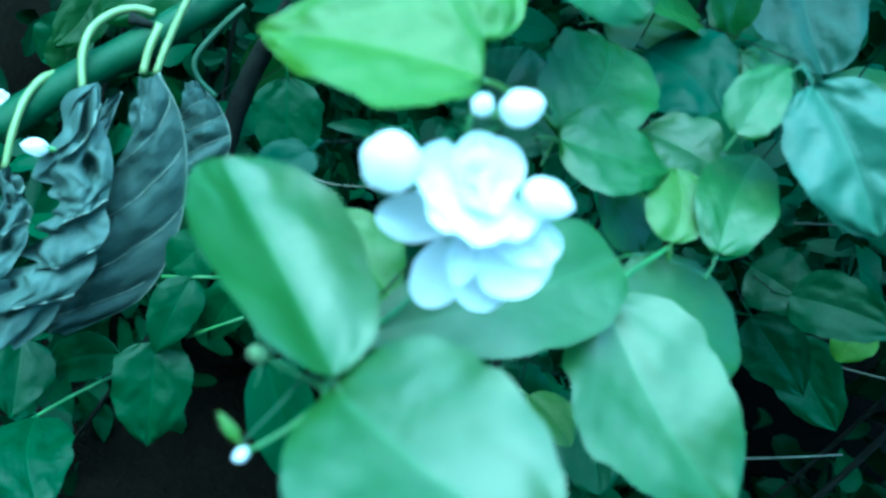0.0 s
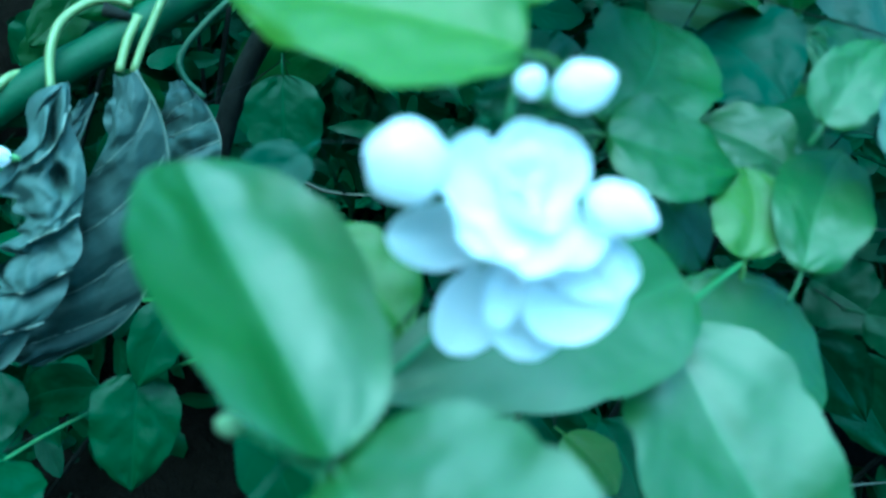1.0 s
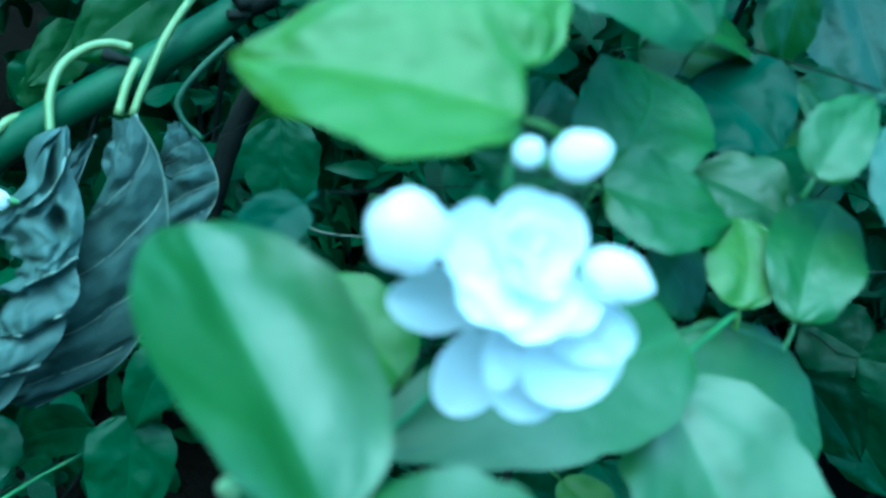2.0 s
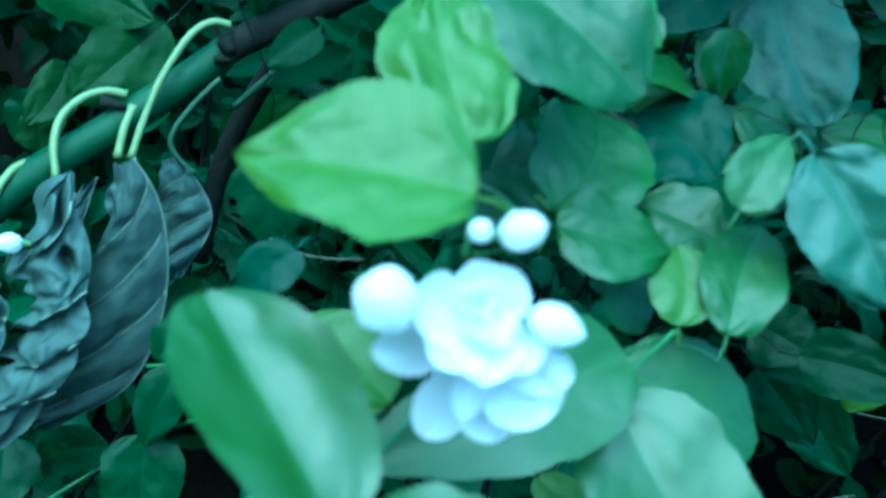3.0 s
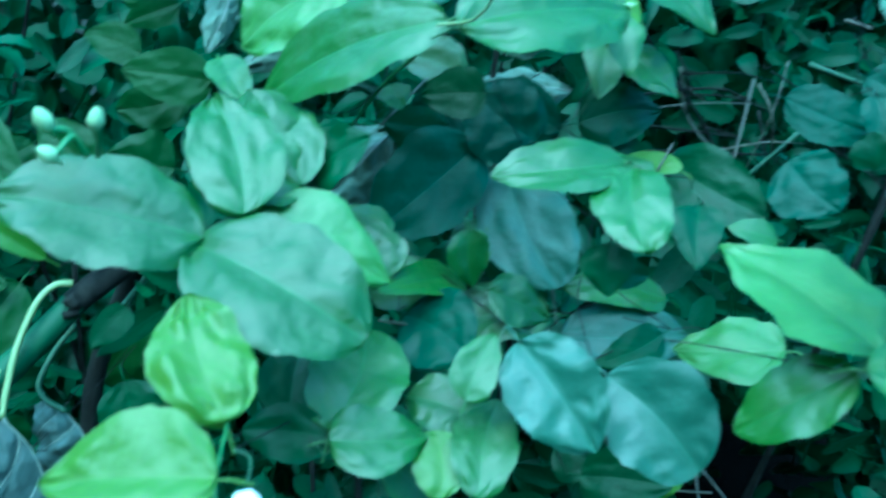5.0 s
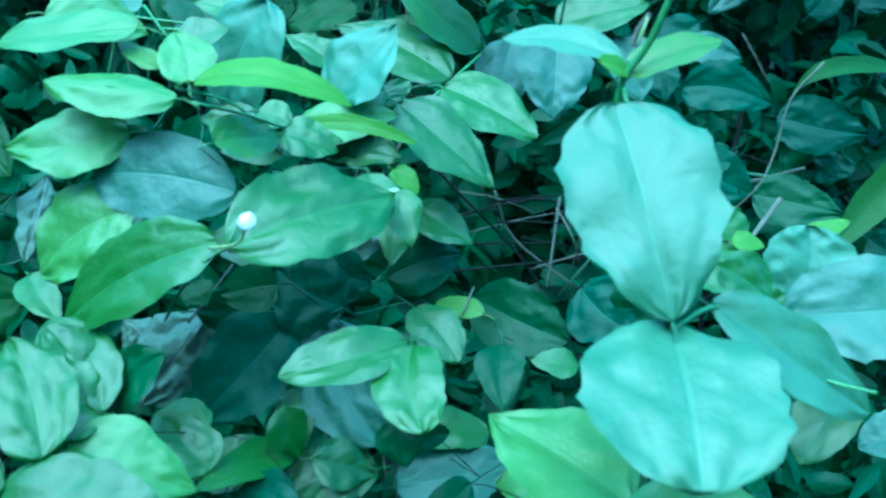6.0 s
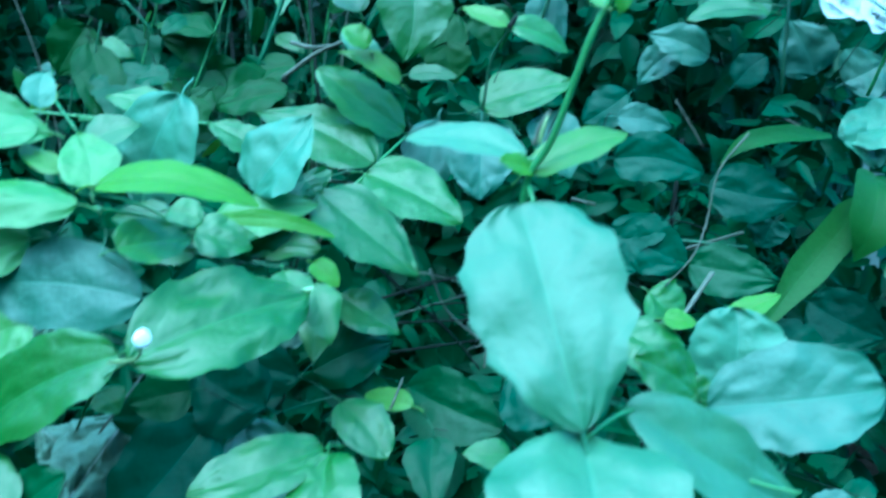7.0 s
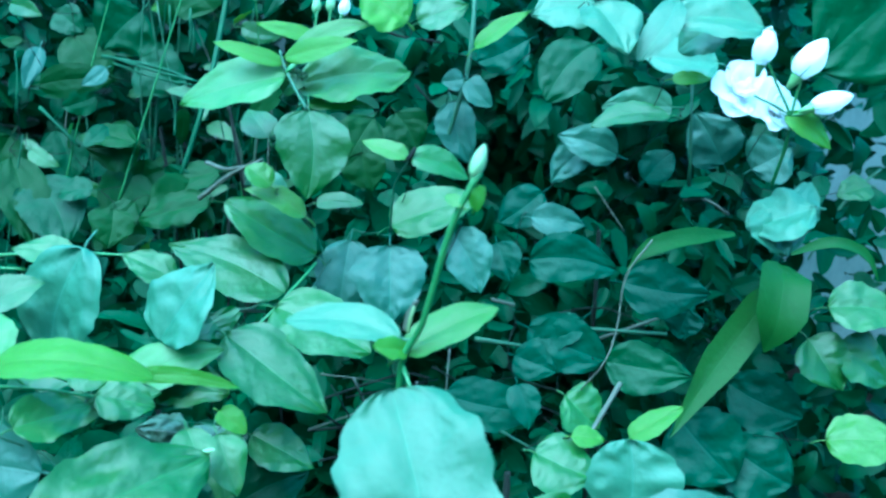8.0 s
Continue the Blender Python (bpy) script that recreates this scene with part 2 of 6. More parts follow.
def leaf_mesh(name, length, width, fold=0.12, bend=0.07, quilt=0.6, wavy=0.4, shape="o", seed=0, along=12, across=8, petiole=0.008, droop=0.0):
    """A leaf blade along +x with its upper side to +z: outline, midrib fold, arch, blisters between the veins, wavy rim and a petiole."""
    rng = random.Random(seed)
    off = Vector((rng.uniform(0, 50), rng.uniform(0, 50), rng.uniform(0, 50)))
    verts, uvs, faces = [], [], []
    lobe = rng.uniform(-0.04, 0.04)
    sweep = rng.uniform(-0.08, 0.08) * (0.1 if wavy > 1 else 1)
    for i in range(along + 1):
        s = i / along
        s = 0.5 - 0.5 * math.cos(math.pi * s) if 0 < i < along else s
        h = half_width(s, shape) * width / 2 if 0 < s < 1 else 0.0
        for j in range(across + 1):
            u = -1 + 2 * j / across
            edge = 1 + 0.035 * wavy * math.sin(s * 34 + (0 if u < 0 else 2.1) + off.x) + 0.09 * noise.noise(Vector((s * 5, u * 0.7, 0)) + off) + 0.05 * noise.noise(Vector((s * 19, u * 0.7, 6)) + off)
            y = u * h * edge * (1 + lobe * (1 if u > 0 else -1))
            z = bend * length * 4 * s * (1 - s) + fold * math.sqrt(y * y + (0.06 * width) ** 2) - 0.25 * fold * y * y / max(width, 1e-4) - droop * length * s * s
            vein = abs(((s * 5.5 - 4.0 * (abs(u) / 2) ** 0.8 + 0.35) % 1) - 0.5)
            z += quilt * 0.026 * width * math.sqrt(max(0.0, 1 - 2 * vein)) * (1 - u * u) * min(1, abs(u) * 4)
            z += quilt * 0.045 * width * noise.noise(Vector((s * 4.5, u * 1.9, 3)) + off) * min(1, abs(u) * 2.5)
            z += quilt * 0.022 * width * noise.noise(Vector((s * 10, u * 4.5, 8)) + off) * min(1, abs(u) * 2.5)
            z += wavy * 0.035 * width * abs(u) ** 2 * math.sin(s * 15 + (1.3 if u > 0 else 0) + off.y)
            verts.append(Vector((s * length, y + sweep * length * math.sin(math.pi * s), z)))
            uvs.append((0.5 + u / 2, s))
    n = across + 1
    for i in range(along):
        for j in range(across):
            faces.append((i * n + j, (i + 1) * n + j, (i + 1) * n + j + 1, i * n + j + 1))
    if petiole:
        first = len(verts)
        r = max(0.0007, width * 0.016)
        for k, (x, z) in enumerate(((-petiole, -petiole * 0.5), (-petiole * 0.4, -0.0006), (length * 0.04, -0.0003), (length * 0.45, bend * length - r * 0.6), (length * 0.8, bend * length * 0.62 - r * 0.9))):
            for a in range(5):
                w = 2 * math.pi * a / 5
                rr = r * (1 - 0.19 * k)
                verts.append(Vector((x, rr * math.cos(w) + sweep * length * math.sin(math.pi * max(0, x / length)), z + rr * math.sin(w) - (0.2 * r if k > 1 else 0))))
                uvs.append((0.5, 0.3))
        for k in range(4):
            for a in range(5):
                b = (a + 1) % 5
                faces.append((first + k * 5 + a, first + k * 5 + b, first + (k + 1) * 5 + b, first + (k + 1) * 5 + a))
    return mesh_of(name, verts, faces, uvs)


def frame_of(base, tip, up):
    """A pose with +x from base to tip and +z towards up."""
    x = (Vector(tip) - Vector(base)).normalized()
    z = Vector(up)
    z = (z - x * z.dot(x)).normalized()
    y = z.cross(x)
    m = Matrix((x, y, z)).transposed().to_4x4()
    m.translation = Vector(base)
    return m


COUNT = [0]


def leaf(shoot, look_of, base, tip, width, up, fold=None, bend=0.06, quilt=1.2, wavy=0.6, shape="o"):
    COUNT[0] += 1
    fold = fold or random.Random(COUNT[0] * 7).uniform(0.06, 0.26)
    length = (Vector(tip) - Vector(base)).length
    near = width > 0.028
    me = leaf_mesh("leaf", length, width, fold, bend, quilt, wavy, shape, COUNT[0], 28 if near else 16, 16 if near else 10, min(0.012, length * 0.18))
    ob = part("leaf", me, LEAF[look_of], shoot, "", frame_of(base, tip, up))
    axis = (Vector(tip) - Vector(base)).normalized()
    BASES.setdefault(shoot.name, []).append(Vector(base) - axis * min(0.012, length * 0.18) * 0.9 - Vector(up) * 0.003)
    LEAF_PLACES.append((Vector(base) + Vector(tip)) / 2)
    return ob


def wilted_leaf(shoot, name, material, base, tip, width, up, seed, curl=0.5, rough_edge=0.5):
    """A limp, folded and crumpled blade that hangs from its stalk."""
    rng = random.Random(seed)
    off = Vector((rng.uniform(0, 50), rng.uniform(0, 50), rng.uniform(0, 50)))
    length = (Vector(tip) - Vector(base)).length
    verts, uvs, faces = [], [], []
    along, across = 30, 22
    for i in range(along + 1):
        s = i / along
        h = half_width(min(max(s, 0.001), 0.999), "w") * width / 2
        h *= 0.30 + 0.70 * min(1.0, s * 3.2)
        for j in range(across + 1):
            u = -1 + 2 * j / across
            y = u * h * (1 + rough_edge * 0.22 * noise.noise(Vector((s * 6, u, 0)) + off))
            z = -curl * abs(u) ** 1.6 * h * 1.1 + 0.10 * length * math.sin(s * 3.0)
            vein = abs(((s * 7.5 - abs(u) * 1.6) % 1) - 0.5)
            z += width * 0.055 * (0.5 - vein) * abs(u) ** 0.5
            z += width * rough_edge * (0.16 * noise.noise(Vector((s * 5, u * 2.5, 1)) + off) + 0.07 * noise.noise(Vector((s * 14, u * 6, 7)) + off))
            y *= 1 - 0.35 * rough_edge * abs(noise.noise(Vector((s * 8, 2, u)) + off))
            verts.append(Vector((s * length, y, z)))
            uvs.append((0.5 + u / 2, s))
    n = across + 1
    for i in range(along):
        for j in range(across):
            faces.append((i * n + j, (i + 1) * n + j, (i + 1) * n + j + 1, i * n + j + 1))
    ob = part(name, mesh_of(name, verts, faces, uvs), material, shoot, "", frame_of(base, tip, up))
    line = [verts[i * n + across // 2] + Vector((0, 0, 0.0003)) for i in range(0, along + 1, 3)]
    v2, f2 = tube_data(line, 0.0007, 0.0003, 6)
    part("midrib", mesh_of("midrib", v2, f2), WILT_VEIN, shoot, "", frame_of(base, tip, up))
    return ob


def limp_blade(shoot, rib, margin, ruffle, seed, swell=0.010, name="wilted_leaf"):
    """One visible half of a limp leaf folded along its midrib: a blade between rib and margin, swollen between the veins, ruffled towards the margin."""
    rng = random.Random(seed)
    off = Vector((rng.uniform(0, 50), rng.uniform(0, 50), rng.uniform(0, 50)))
    a, b = curve_points(rib, 12), curve_points(margin, 12)
    n = min(len(a), len(b))
    across = 22
    verts, uvs, faces = [], [], []
    centre = a[n // 2]
    facing = [None] * n
    for i in range(n):
        s = i / (n - 1)
        side = b[i] - a[i]
        ahead = a[min(i + 1, n - 1)] - a[max(i - 1, 0)]
        up = side.cross(ahead).normalized()
        if up.dot(INWARD) > 0:
            up = -up
        for j in range(across + 1):
            u = j / across
            run = 5.0 * s - 2.2 * (0.5 * u) ** 0.8 + 0.5
            pillow = math.sin(math.pi * (run % 1.0)) ** 0.7
            grow = min(1.0, side.length / 0.02)
            torn = 1 + (ruffle * 0.30 * noise.noise(Vector((s * 9, 0, 5)) + off) + 0.22 * ruffle * (pillow - 0.6)) * u
            p = a[i] + side * u * torn
            p += -up * grow * ruffle * 0.004 * max(0.0, u - 0.75) * 4
            p += up * grow * (swell * pillow * (0.35 + 0.65 * math.sin(math.pi * min(1, u + 0.1))) + swell * 1.2 * math.sin(math.pi * u))
            p += up * ruffle * 0.010 * (noise.noise(Vector((s * 8, u * 3, 0)) + off) + 0.5 * noise.noise(Vector((s * 19, u * 7, 4)) + off)) * (0.3 + u) * grow
            p += up * ruffle * 0.005 * (1 - abs(2 * abs(noise.noise(Vector((s * 12, u * 4, 2)) + off)) - 0.5)) * (0.3 + u) * grow
            p += ahead.normalized() * ruffle * 0.006 * noise.noise(Vector((s * 10, u * 5, 9)) + off) * u
            verts.append(p - centre)
            uvs.append((0.5 + 0.5 * u, s))
            facing[i] = up
    m = across + 1
    for i in range(n - 1):
        for j in range(across):
            faces.append((i * m + j, (i + 1) * m + j, (i + 1) * m + j + 1, i * m + j + 1))
    blade = part(name, mesh_of(name, verts, faces, uvs), LEAF_WILT, shoot, "", Matrix.Translation(centre))
    # pale raised veins from the rib to the margin
    for k in range(1, 5):
        line = []
        for j in range(0, across + 1, 3):
            s = (k - 0.5 + 2.2 * (0.5 * j / across) ** 0.8) / 5.0
            if s > 0.97:
                break
            i = min(n - 2, int(s * (n - 1)))
            f = s * (n - 1) - i
            line.append(verts[i * m + j].lerp(verts[(i + 1) * m + j], f) + facing[i] * 0.0002)
        if len(line) > 2:
            v2, f2 = tube_data(line, 0.0005, 0.0003, 6)
            part("vein", mesh_of("vein", v2, f2), WILT_VEIN, blade, "", Matrix.Translation(centre))
    rib_line = [verts[i * m] + facing[i] * 0.0001 for i in range(0, n, 4)]
    v2, f2 = tube_data(rib_line, 0.0006, 0.0003, 6)
    part("midrib", mesh_of("midrib", v2, f2), WILT_VEIN, blade, "", Matrix.Translation(centre))
    return blade


def crumpled_blade(shoot, rib, margin, bulges, swell, seed, name="wilted_leaf"):
    """A limp leaf that has shrunk along its veins: bulges that overhang one another like shingles, a scalloped edge and a torn, rolled margin."""
    rng = random.Random(seed)
    off = Vector((rng.uniform(0, 50), rng.uniform(0, 50), rng.uniform(0, 50)))
    a, b = curve_points(rib, 10), curve_points(margin, 10)
    n, across = min(len(a), len(b)), 30
    centre = a[n // 2]
    verts, uvs, faces, facing = [], [], [], []
    for i in range(n):
        s = i / (n - 1)
        side = b[i] - a[i]
        ahead = (a[min(i + 2, n - 1)] - a[max(i - 2, 0)]).normalized()
        up = side.cross(ahead).normalized()
        if up.dot(INWARD) > 0:
            up = -up
        facing.append(up)
        for j in range(across + 1):
            u = j / across
            run = bulges * s - 0.45 * u + 0.75 * noise.noise(Vector((s * 2.6, u * 1.3, 3)) + off)
            f = run % 1.0
            out = math.sin(0.5 * math.pi * min(1.0, f / 0.8)) ** 0.8 if f < 0.86 else 1 - ((f - 0.86) / 0.14) ** 0.7
            wave = noise.noise(Vector((s * 9, u * 3, 0)) + off)
            fine = noise.noise(Vector((s * 24, u * 8, 5)) + off)
            crease = 1 - abs(2 * noise.noise(Vector((s * 13, u * 5, 9)) + off))
            p = a[i] + side * u * (1 + 0.55 * u * noise.noise(Vector((s * 15, 0, 7)) + off))
            p -= side.normalized() * 0.0035 * math.sin(math.pi * f) * (1 - u) ** 2
            p += up * swell * out * (0.45 + 0.75 * math.sin(math.pi * min(1.0, 0.1 + u)))
            p += up * (0.0045 * wave * (0.3 + u) + 0.0022 * fine + 0.0024 * crease * (0.2 + u))
            p -= up * 0.014 * max(0.0, u - 0.7) ** 1.5 * 3
            p -= up * 0.045 * max(0.0, noise.noise(Vector((s * 8, u * 3.5, 17)) + off) - 0.12) * min(1.0, 3 * u)
            p += ahead * 0.005 * noise.noise(Vector((s * 12, u * 4, 11)) + off) * u
            verts.append(p - centre)
            uvs.append((0.5 + 0.5 * u, s))
    m = across + 1
    for i in range(n - 1):
        for j in range(across):
            faces.append((i * m + j, (i + 1) * m + j, (i + 1) * m + j + 1, i * m + j + 1))
    blade = part(name, mesh_of(name, verts, faces, uvs), LEAF_WILT, shoot, "", Matrix.Translation(centre))
    # pale veins along the rims of the bulges
    for k in range(int(bulges) + 1):
        line = []
        for j in range(0, int(across * 0.7), 3):
            u = j / across
            hit = [i for i in range(n - 1) if bulges * i / (n - 1) - 0.45 * u + 0.75 * noise.noise(Vector((i / (n - 1) * 2.6, u * 1.3, 3)) + off) >= k + 0.82]
            if hit and 0 < hit[0] < n - 2:
                line.append(verts[hit[0] * m + j] + facing[hit[0]] * 0.0003)
        if len(line) > 3:
            v2, f2 = tube_data(line, 0.0008, 0.0004, 6)
            part("vein", mesh_of("vein", v2, f2), WILT_VEIN, blade, "", Matrix.Translation(centre))
    return blade


def petal_mesh(length, width, cup, curl, seed, notch=0.0):
    rng = random.Random(seed)
    off = Vector((rng.uniform(0, 50), rng.uniform(0, 50), 0))
    verts, uvs, faces = [], [], []
    along, across = 12, 8
    for i in range(along + 1):
        s = math.sin(math.pi / 2 * i / along)
        h = width / 2 * (0.30 + 0.70 * min(1, s / 0.55) ** 0.8) * math.sqrt(max(0.0, 1 - max(0.0, (s - 0.5) / 0.5) ** 2))
        for j in range(across + 1):
            u = -1 + 2 * j / across
            x = s * length
            z = cup * (u * u * h + 0.35 * length * s * s) - curl * length * max(0, s - 0.55) ** 2 * 2.2
            z += 0.05 * width * noise.noise(Vector((s * 2.5, u * 1.5, 0)) + off)
            verts.append(Vector((x, u * h, z)))
            uvs.append((0.5 + u / 2, s))
    n = across + 1
    for i in range(along):
        for j in range(across):
            faces.append((i * n + j, (i + 1) * n + j, (i + 1) * n + j + 1, i * n + j + 1))
    return mesh_of("petal", verts, faces, uvs)


def lathe(profile, sides=14, twist=0.0, ridge=0.0, ridges=5):
    verts, faces, uvs = [], [], []
    n = len(profile)
    for k, (z, r) in enumerate(profile):
        for s in range(sides):
            a = 2 * math.pi * s / sides + twist * z / profile[-1][0]
            rr = r * (1 + ridge * math.cos(ridges * 2 * math.pi * s / sides))
            verts.append(Vector((rr * math.cos(a), rr * math.sin(a), z)))
            uvs.append((s / sides, k / n))
    for k in range(n - 1):
        for s in range(sides):
            t = (s + 1) % sides
            faces.append((k * sides + s, k * sides + t, (k + 1) * sides + t, (k + 1) * sides + s))
    faces.append(tuple(reversed(range(sides))))
    faces.append(tuple(range((n - 1) * sides, n * sides)))
    return verts, faces, uvs


def calyx_mesh(r):
    """The green cup under a bloom."""
    verts, faces, uvs = lathe([(-2.2 * r, 0.35 * r), (-1.2 * r, 0.55 * r), (-0.4 * r, 0.8 * r), (0.1 * r, 0.85 * r)], 8)
    return mesh_of("calyx", verts, faces, uvs)


def sepals(parent, m, r, seed, count=6):
    """The thin green teeth round a calyx."""
    rng = random.Random(seed)
    out = Vector((1, 0, 0))
    v2, f2 = tube_data((out * r * 0.7, out * r * 1.3 + Vector((0, 0, 0.8 * r)), out * r * 1.9 + Vector((0, 0, r * 2.0))), r * 0.14, r * 0.04, 5)
    me = mesh_of("sepal", v2, f2)
    for k in range(count):
        part("sepal", me, CALYX, parent, "", m @ Matrix.Rotation(2 * math.pi * k / count + rng.uniform(-0.2, 0.2), 4, "Z") @ Matrix.Rotation(rng.uniform(-0.2, 0.25), 4, "Y"))


def turned(place, axis, roll=0.0):
    """A pose with +z along axis."""
    m = Vector(axis).to_track_quat("Z", "Y").to_matrix().to_4x4() @ Matrix.Rotation(roll, 4, "Z")
    m.translation = Vector(place)
    return m


def bloom(shoot, place, axis, radius, rings, seed=0, broad=(0.72, 0.95)):
    """An open many-petalled jasmine flower: the calyx carries the petals."""
    rng = random.Random(seed)
    m = turned(place, axis)
    flower = part("flower", calyx_mesh(radius * 0.16), CALYX, shoot, "white many-petalled jasmine flower", m @ Matrix.Translation((0, 0, -radius * 0.3)))
    sepals(flower, m @ Matrix.Translation((0, 0, -radius * 0.3)), radius * 0.16, seed)
    for count, size, lift, cup, curl, *wide in rings:
        shapes = [petal_mesh(radius * size, radius * size * (wide[0] if wide else rng.uniform(*broad)), cup, curl, seed * 50 + k + 5) for k in range(3)]
        start = rng.uniform(0, 6)
        round_it = [radians(q) for q in count] if isinstance(count, tuple) else [start + 2 * math.pi * k / count + rng.uniform(-0.15, 0.15) for k in range(count)]
        for k, angle in enumerate(round_it):
            turn = Matrix.Rotation(angle, 4, "Z")
            tilt = Matrix.Rotation(-radians(lift + rng.uniform(-9, 9)), 4, "Y")
            part("petal", shapes[k % 3], PETAL, flower, "", m @ Matrix.Translation((0, 0, -radius * 0.1)) @ turn @ tilt @ Matrix.Translation((radius * 0.04, 0, 0)))
    return flower


def bud(shoot, place, axis, r, length, white=True, seed=0):
    """A closed bud: furled, twisted petals on a small toothed calyx."""
    prof = [(length * s, r * max(0.06, (math.sin(math.pi * min(1, 0.10 + s * 0.9)) ** 0.62) * (1 - 0.25 * s))) for s in (0, 0.08, 0.18, 0.3, 0.42, 0.55, 0.68, 0.8, 0.9, 0.96, 1.0)]
    verts, faces, uvs = lathe(prof, 20, 1.6, 0.045)
    m = turned(place, axis)
    ob = part("bud", mesh_of("bud", [q - Vector((0, 0, length / 2)) for q in verts], faces, uvs), PETAL if white else PETAL_GREEN, shoot, "furled white jasmine bud" if white else "small greenish jasmine bud", m)
    part("calyx", calyx_mesh(r * 0.5), CALYX, ob, "", m @ Matrix.Translation((0, 0, -length / 2)))
    sepals(ob, m @ Matrix.Translation((0, 0, -length / 2)), r * 0.5, seed)
    return ob


def grass_blade(name, shoot, width, *pts):
    line = curve_points(pts, 6)
    verts, faces, uvs = [], [], []
    n = len(line)
    for k, q in enumerate(line):
        ahead = (line[min(k + 1, n - 1)] - line[max(k - 1, 0)]).normalized()
        side = ahead.cross(-INWARD + Vector((0, 0, 0.4))).normalized()
        up = side.cross(ahead)
        w = width / 2 * min(1.0, 0.25 + 3.0 * k / n) * min(1.0, (1 - k / (n - 1)) * 2.6 + 0.02)
        for j, u in enumerate((-1, -0.5, 0, 0.5, 1)):
            verts.append(q + side * w * u + up * abs(u) * w * 0.28)
            uvs.append((0.5 + u / 2, k / n))
    for k in range(n - 1):
        for j in range(4):
            a = k * 5 + j
            faces.append((a, a + 1, a + 6, a + 5))
    return part(name, mesh_of(name, verts, faces, uvs), GRASS, shoot)


# ---- ground and walls ----
def sheet(name, size_x, size_y, nx, ny, rough, seed):
    verts, faces, uvs = [], [], []
    for i in range(nx + 1):
        for j in range(ny + 1):
            x, y = size_x * (i / nx - 0.5), size_y * (j / ny - 0.5)
            verts.append((x, y, rough * noise.noise(Vector((x * 3, y * 3, seed))) + 0.4 * rough * noise.noise(Vector((x * 14, y * 14, seed)))))
            uvs.append((i / nx, j / ny))
    for i in range(nx):
        for j in range(ny):
            a = i * (ny + 1) + j
            faces.append((a, a + ny + 1, a + ny + 2, a + 1))
    return mesh_of(name, verts, faces, uvs)


ground = part("ground", sheet("ground", 60, 60, 160, 160, 0.03, 4), SHADED_SOIL, None)
tagged(ground, "bare soil under the jasmine hedge, its shade in the colour", "ground", kind="structure")

def slab(name, size, place, material, label):
    bm = bmesh.new()
    bmesh.ops.create_cube(bm, size=1)
    bmesh.ops.scale(bm, vec=size, verts=bm.verts)
    bmesh.ops.bevel(bm, geom=bm.edges[:], offset=0.012, segments=2, affect="EDGES")
    return tagged(part(name, bm, material, None, "", pose(*place)), label, "wall", kind="structure")


slab("wall_north", (6.7, 0.15, 1.7), (0.6, 2.15, 0.83), CONCRETE, "weathered grey concrete wall behind the hedge")
# the next three walls are unseen, added to block low sky and its reflections
slab("wall_south", (6.7, 0.15, 2.9), (0.6, -2.0, 1.43), PLASTER, "unseen plain dull plaster wall, added to block low sky")
slab("wall_west", (0.15, 3.98, 2.6), (-2.67, 0.075, 1.28), PLASTER, "unseen plain dull plaster side wall, added to block low sky")
slab("wall_east", (0.15, 3.98, 1.6), (3.87, 0.075, 0.78), CONCRETE, "unseen plain grey concrete side wall, added to block low sky")

# ---- shoots of the hedge ----
F = thing("jasmine_shoot", (0.16, 0.34, 0), "jasmine shoot with glossy green leaves and an open white flower cluster", "jasmine", "jasmine shoots")
U = thing("jasmine_shoot", (0.22, 0.44, 0), "leafy jasmine shoot with rounded green leaves and pale buds", "jasmine", "jasmine shoots")
D = thing("jasmine_shoot", (0.15, 0.50, 0), "low shaded jasmine shoot with shade-coloured dark leaves", "jasmine", "jasmine shoots")
M = thing("jasmine_shoot", (0.26, 0.62, 0), "dense jasmine shoot with many mid-green leaves and young lime tips", "jasmine", "jasmine shoots")
S = thing("jasmine_shoot", (0.38, 0.40, 0), "upright jasmine shoot with a closed bud and wavy leaves", "jasmine", "jasmine shoots")
R = thing("jasmine_shoot", (0.66, 0.66, 0), "jasmine shoot with small shade-coloured dark leaves and a white flower cluster", "jasmine", "jasmine shoots")
B = thing("jasmine_shoot", (0.32, 1.05, 0), "shaded jasmine shoot deep in the hedge", "jasmine", "jasmine shoots")
W = thing("wilting_sapling", (-0.10, 0.66, 0), "green-barked sapling with grey wilted hanging leaves beside the jasmine", "sapling")
N = thing("broad_leaf_plant", (1.45, 0.45, 0), "plant with one broad dark green leaf", "plant")

# leaves, one by one
leaf(F, "l", (0.049, 0.2053, 0.8544), (-0.0063, 0.2177, 0.8392), 0.0448, (-0.32, -0.39, 0.86), fold=0.38, bend=0.06, shape="p")
leaf(F, "l", (0.0532, 0.2429, 0.847), (0.0364, 0.2944, 0.8681), 0.0390, (-0.11, -0.41, 0.91), quilt=3.2)
leaf(F, "f", (0.0349, 0.1499, 0.7962), (-0.0057, 0.2, 0.8104), 0.0420, (0.12, -0.18, 0.98), fold=0.42, bend=0.04, quilt=0.8, wavy=0.3, shape="r")
leaf(F, "f", (0.0356, 0.1498, 0.7928), (0.0823, 0.1076, 0.8076), 0.0562, (-0.41, -0.14, 0.9), fold=0.3, quilt=0.6)
leaf(F, "f", (0.1235, 0.2368, 0.796), (0.0445, 0.1948, 0.7674), 0.0416, (-0.11, -0.4, 0.91), fold=0.25, shape="w", quilt=0.6)
leaf(F, "f", (0.1237, 0.2285, 0.7846), (0.1715, 0.1743, 0.7607), 0.0543, (-0.15, -0.51, 0.85), fold=0.22, quilt=0.6)
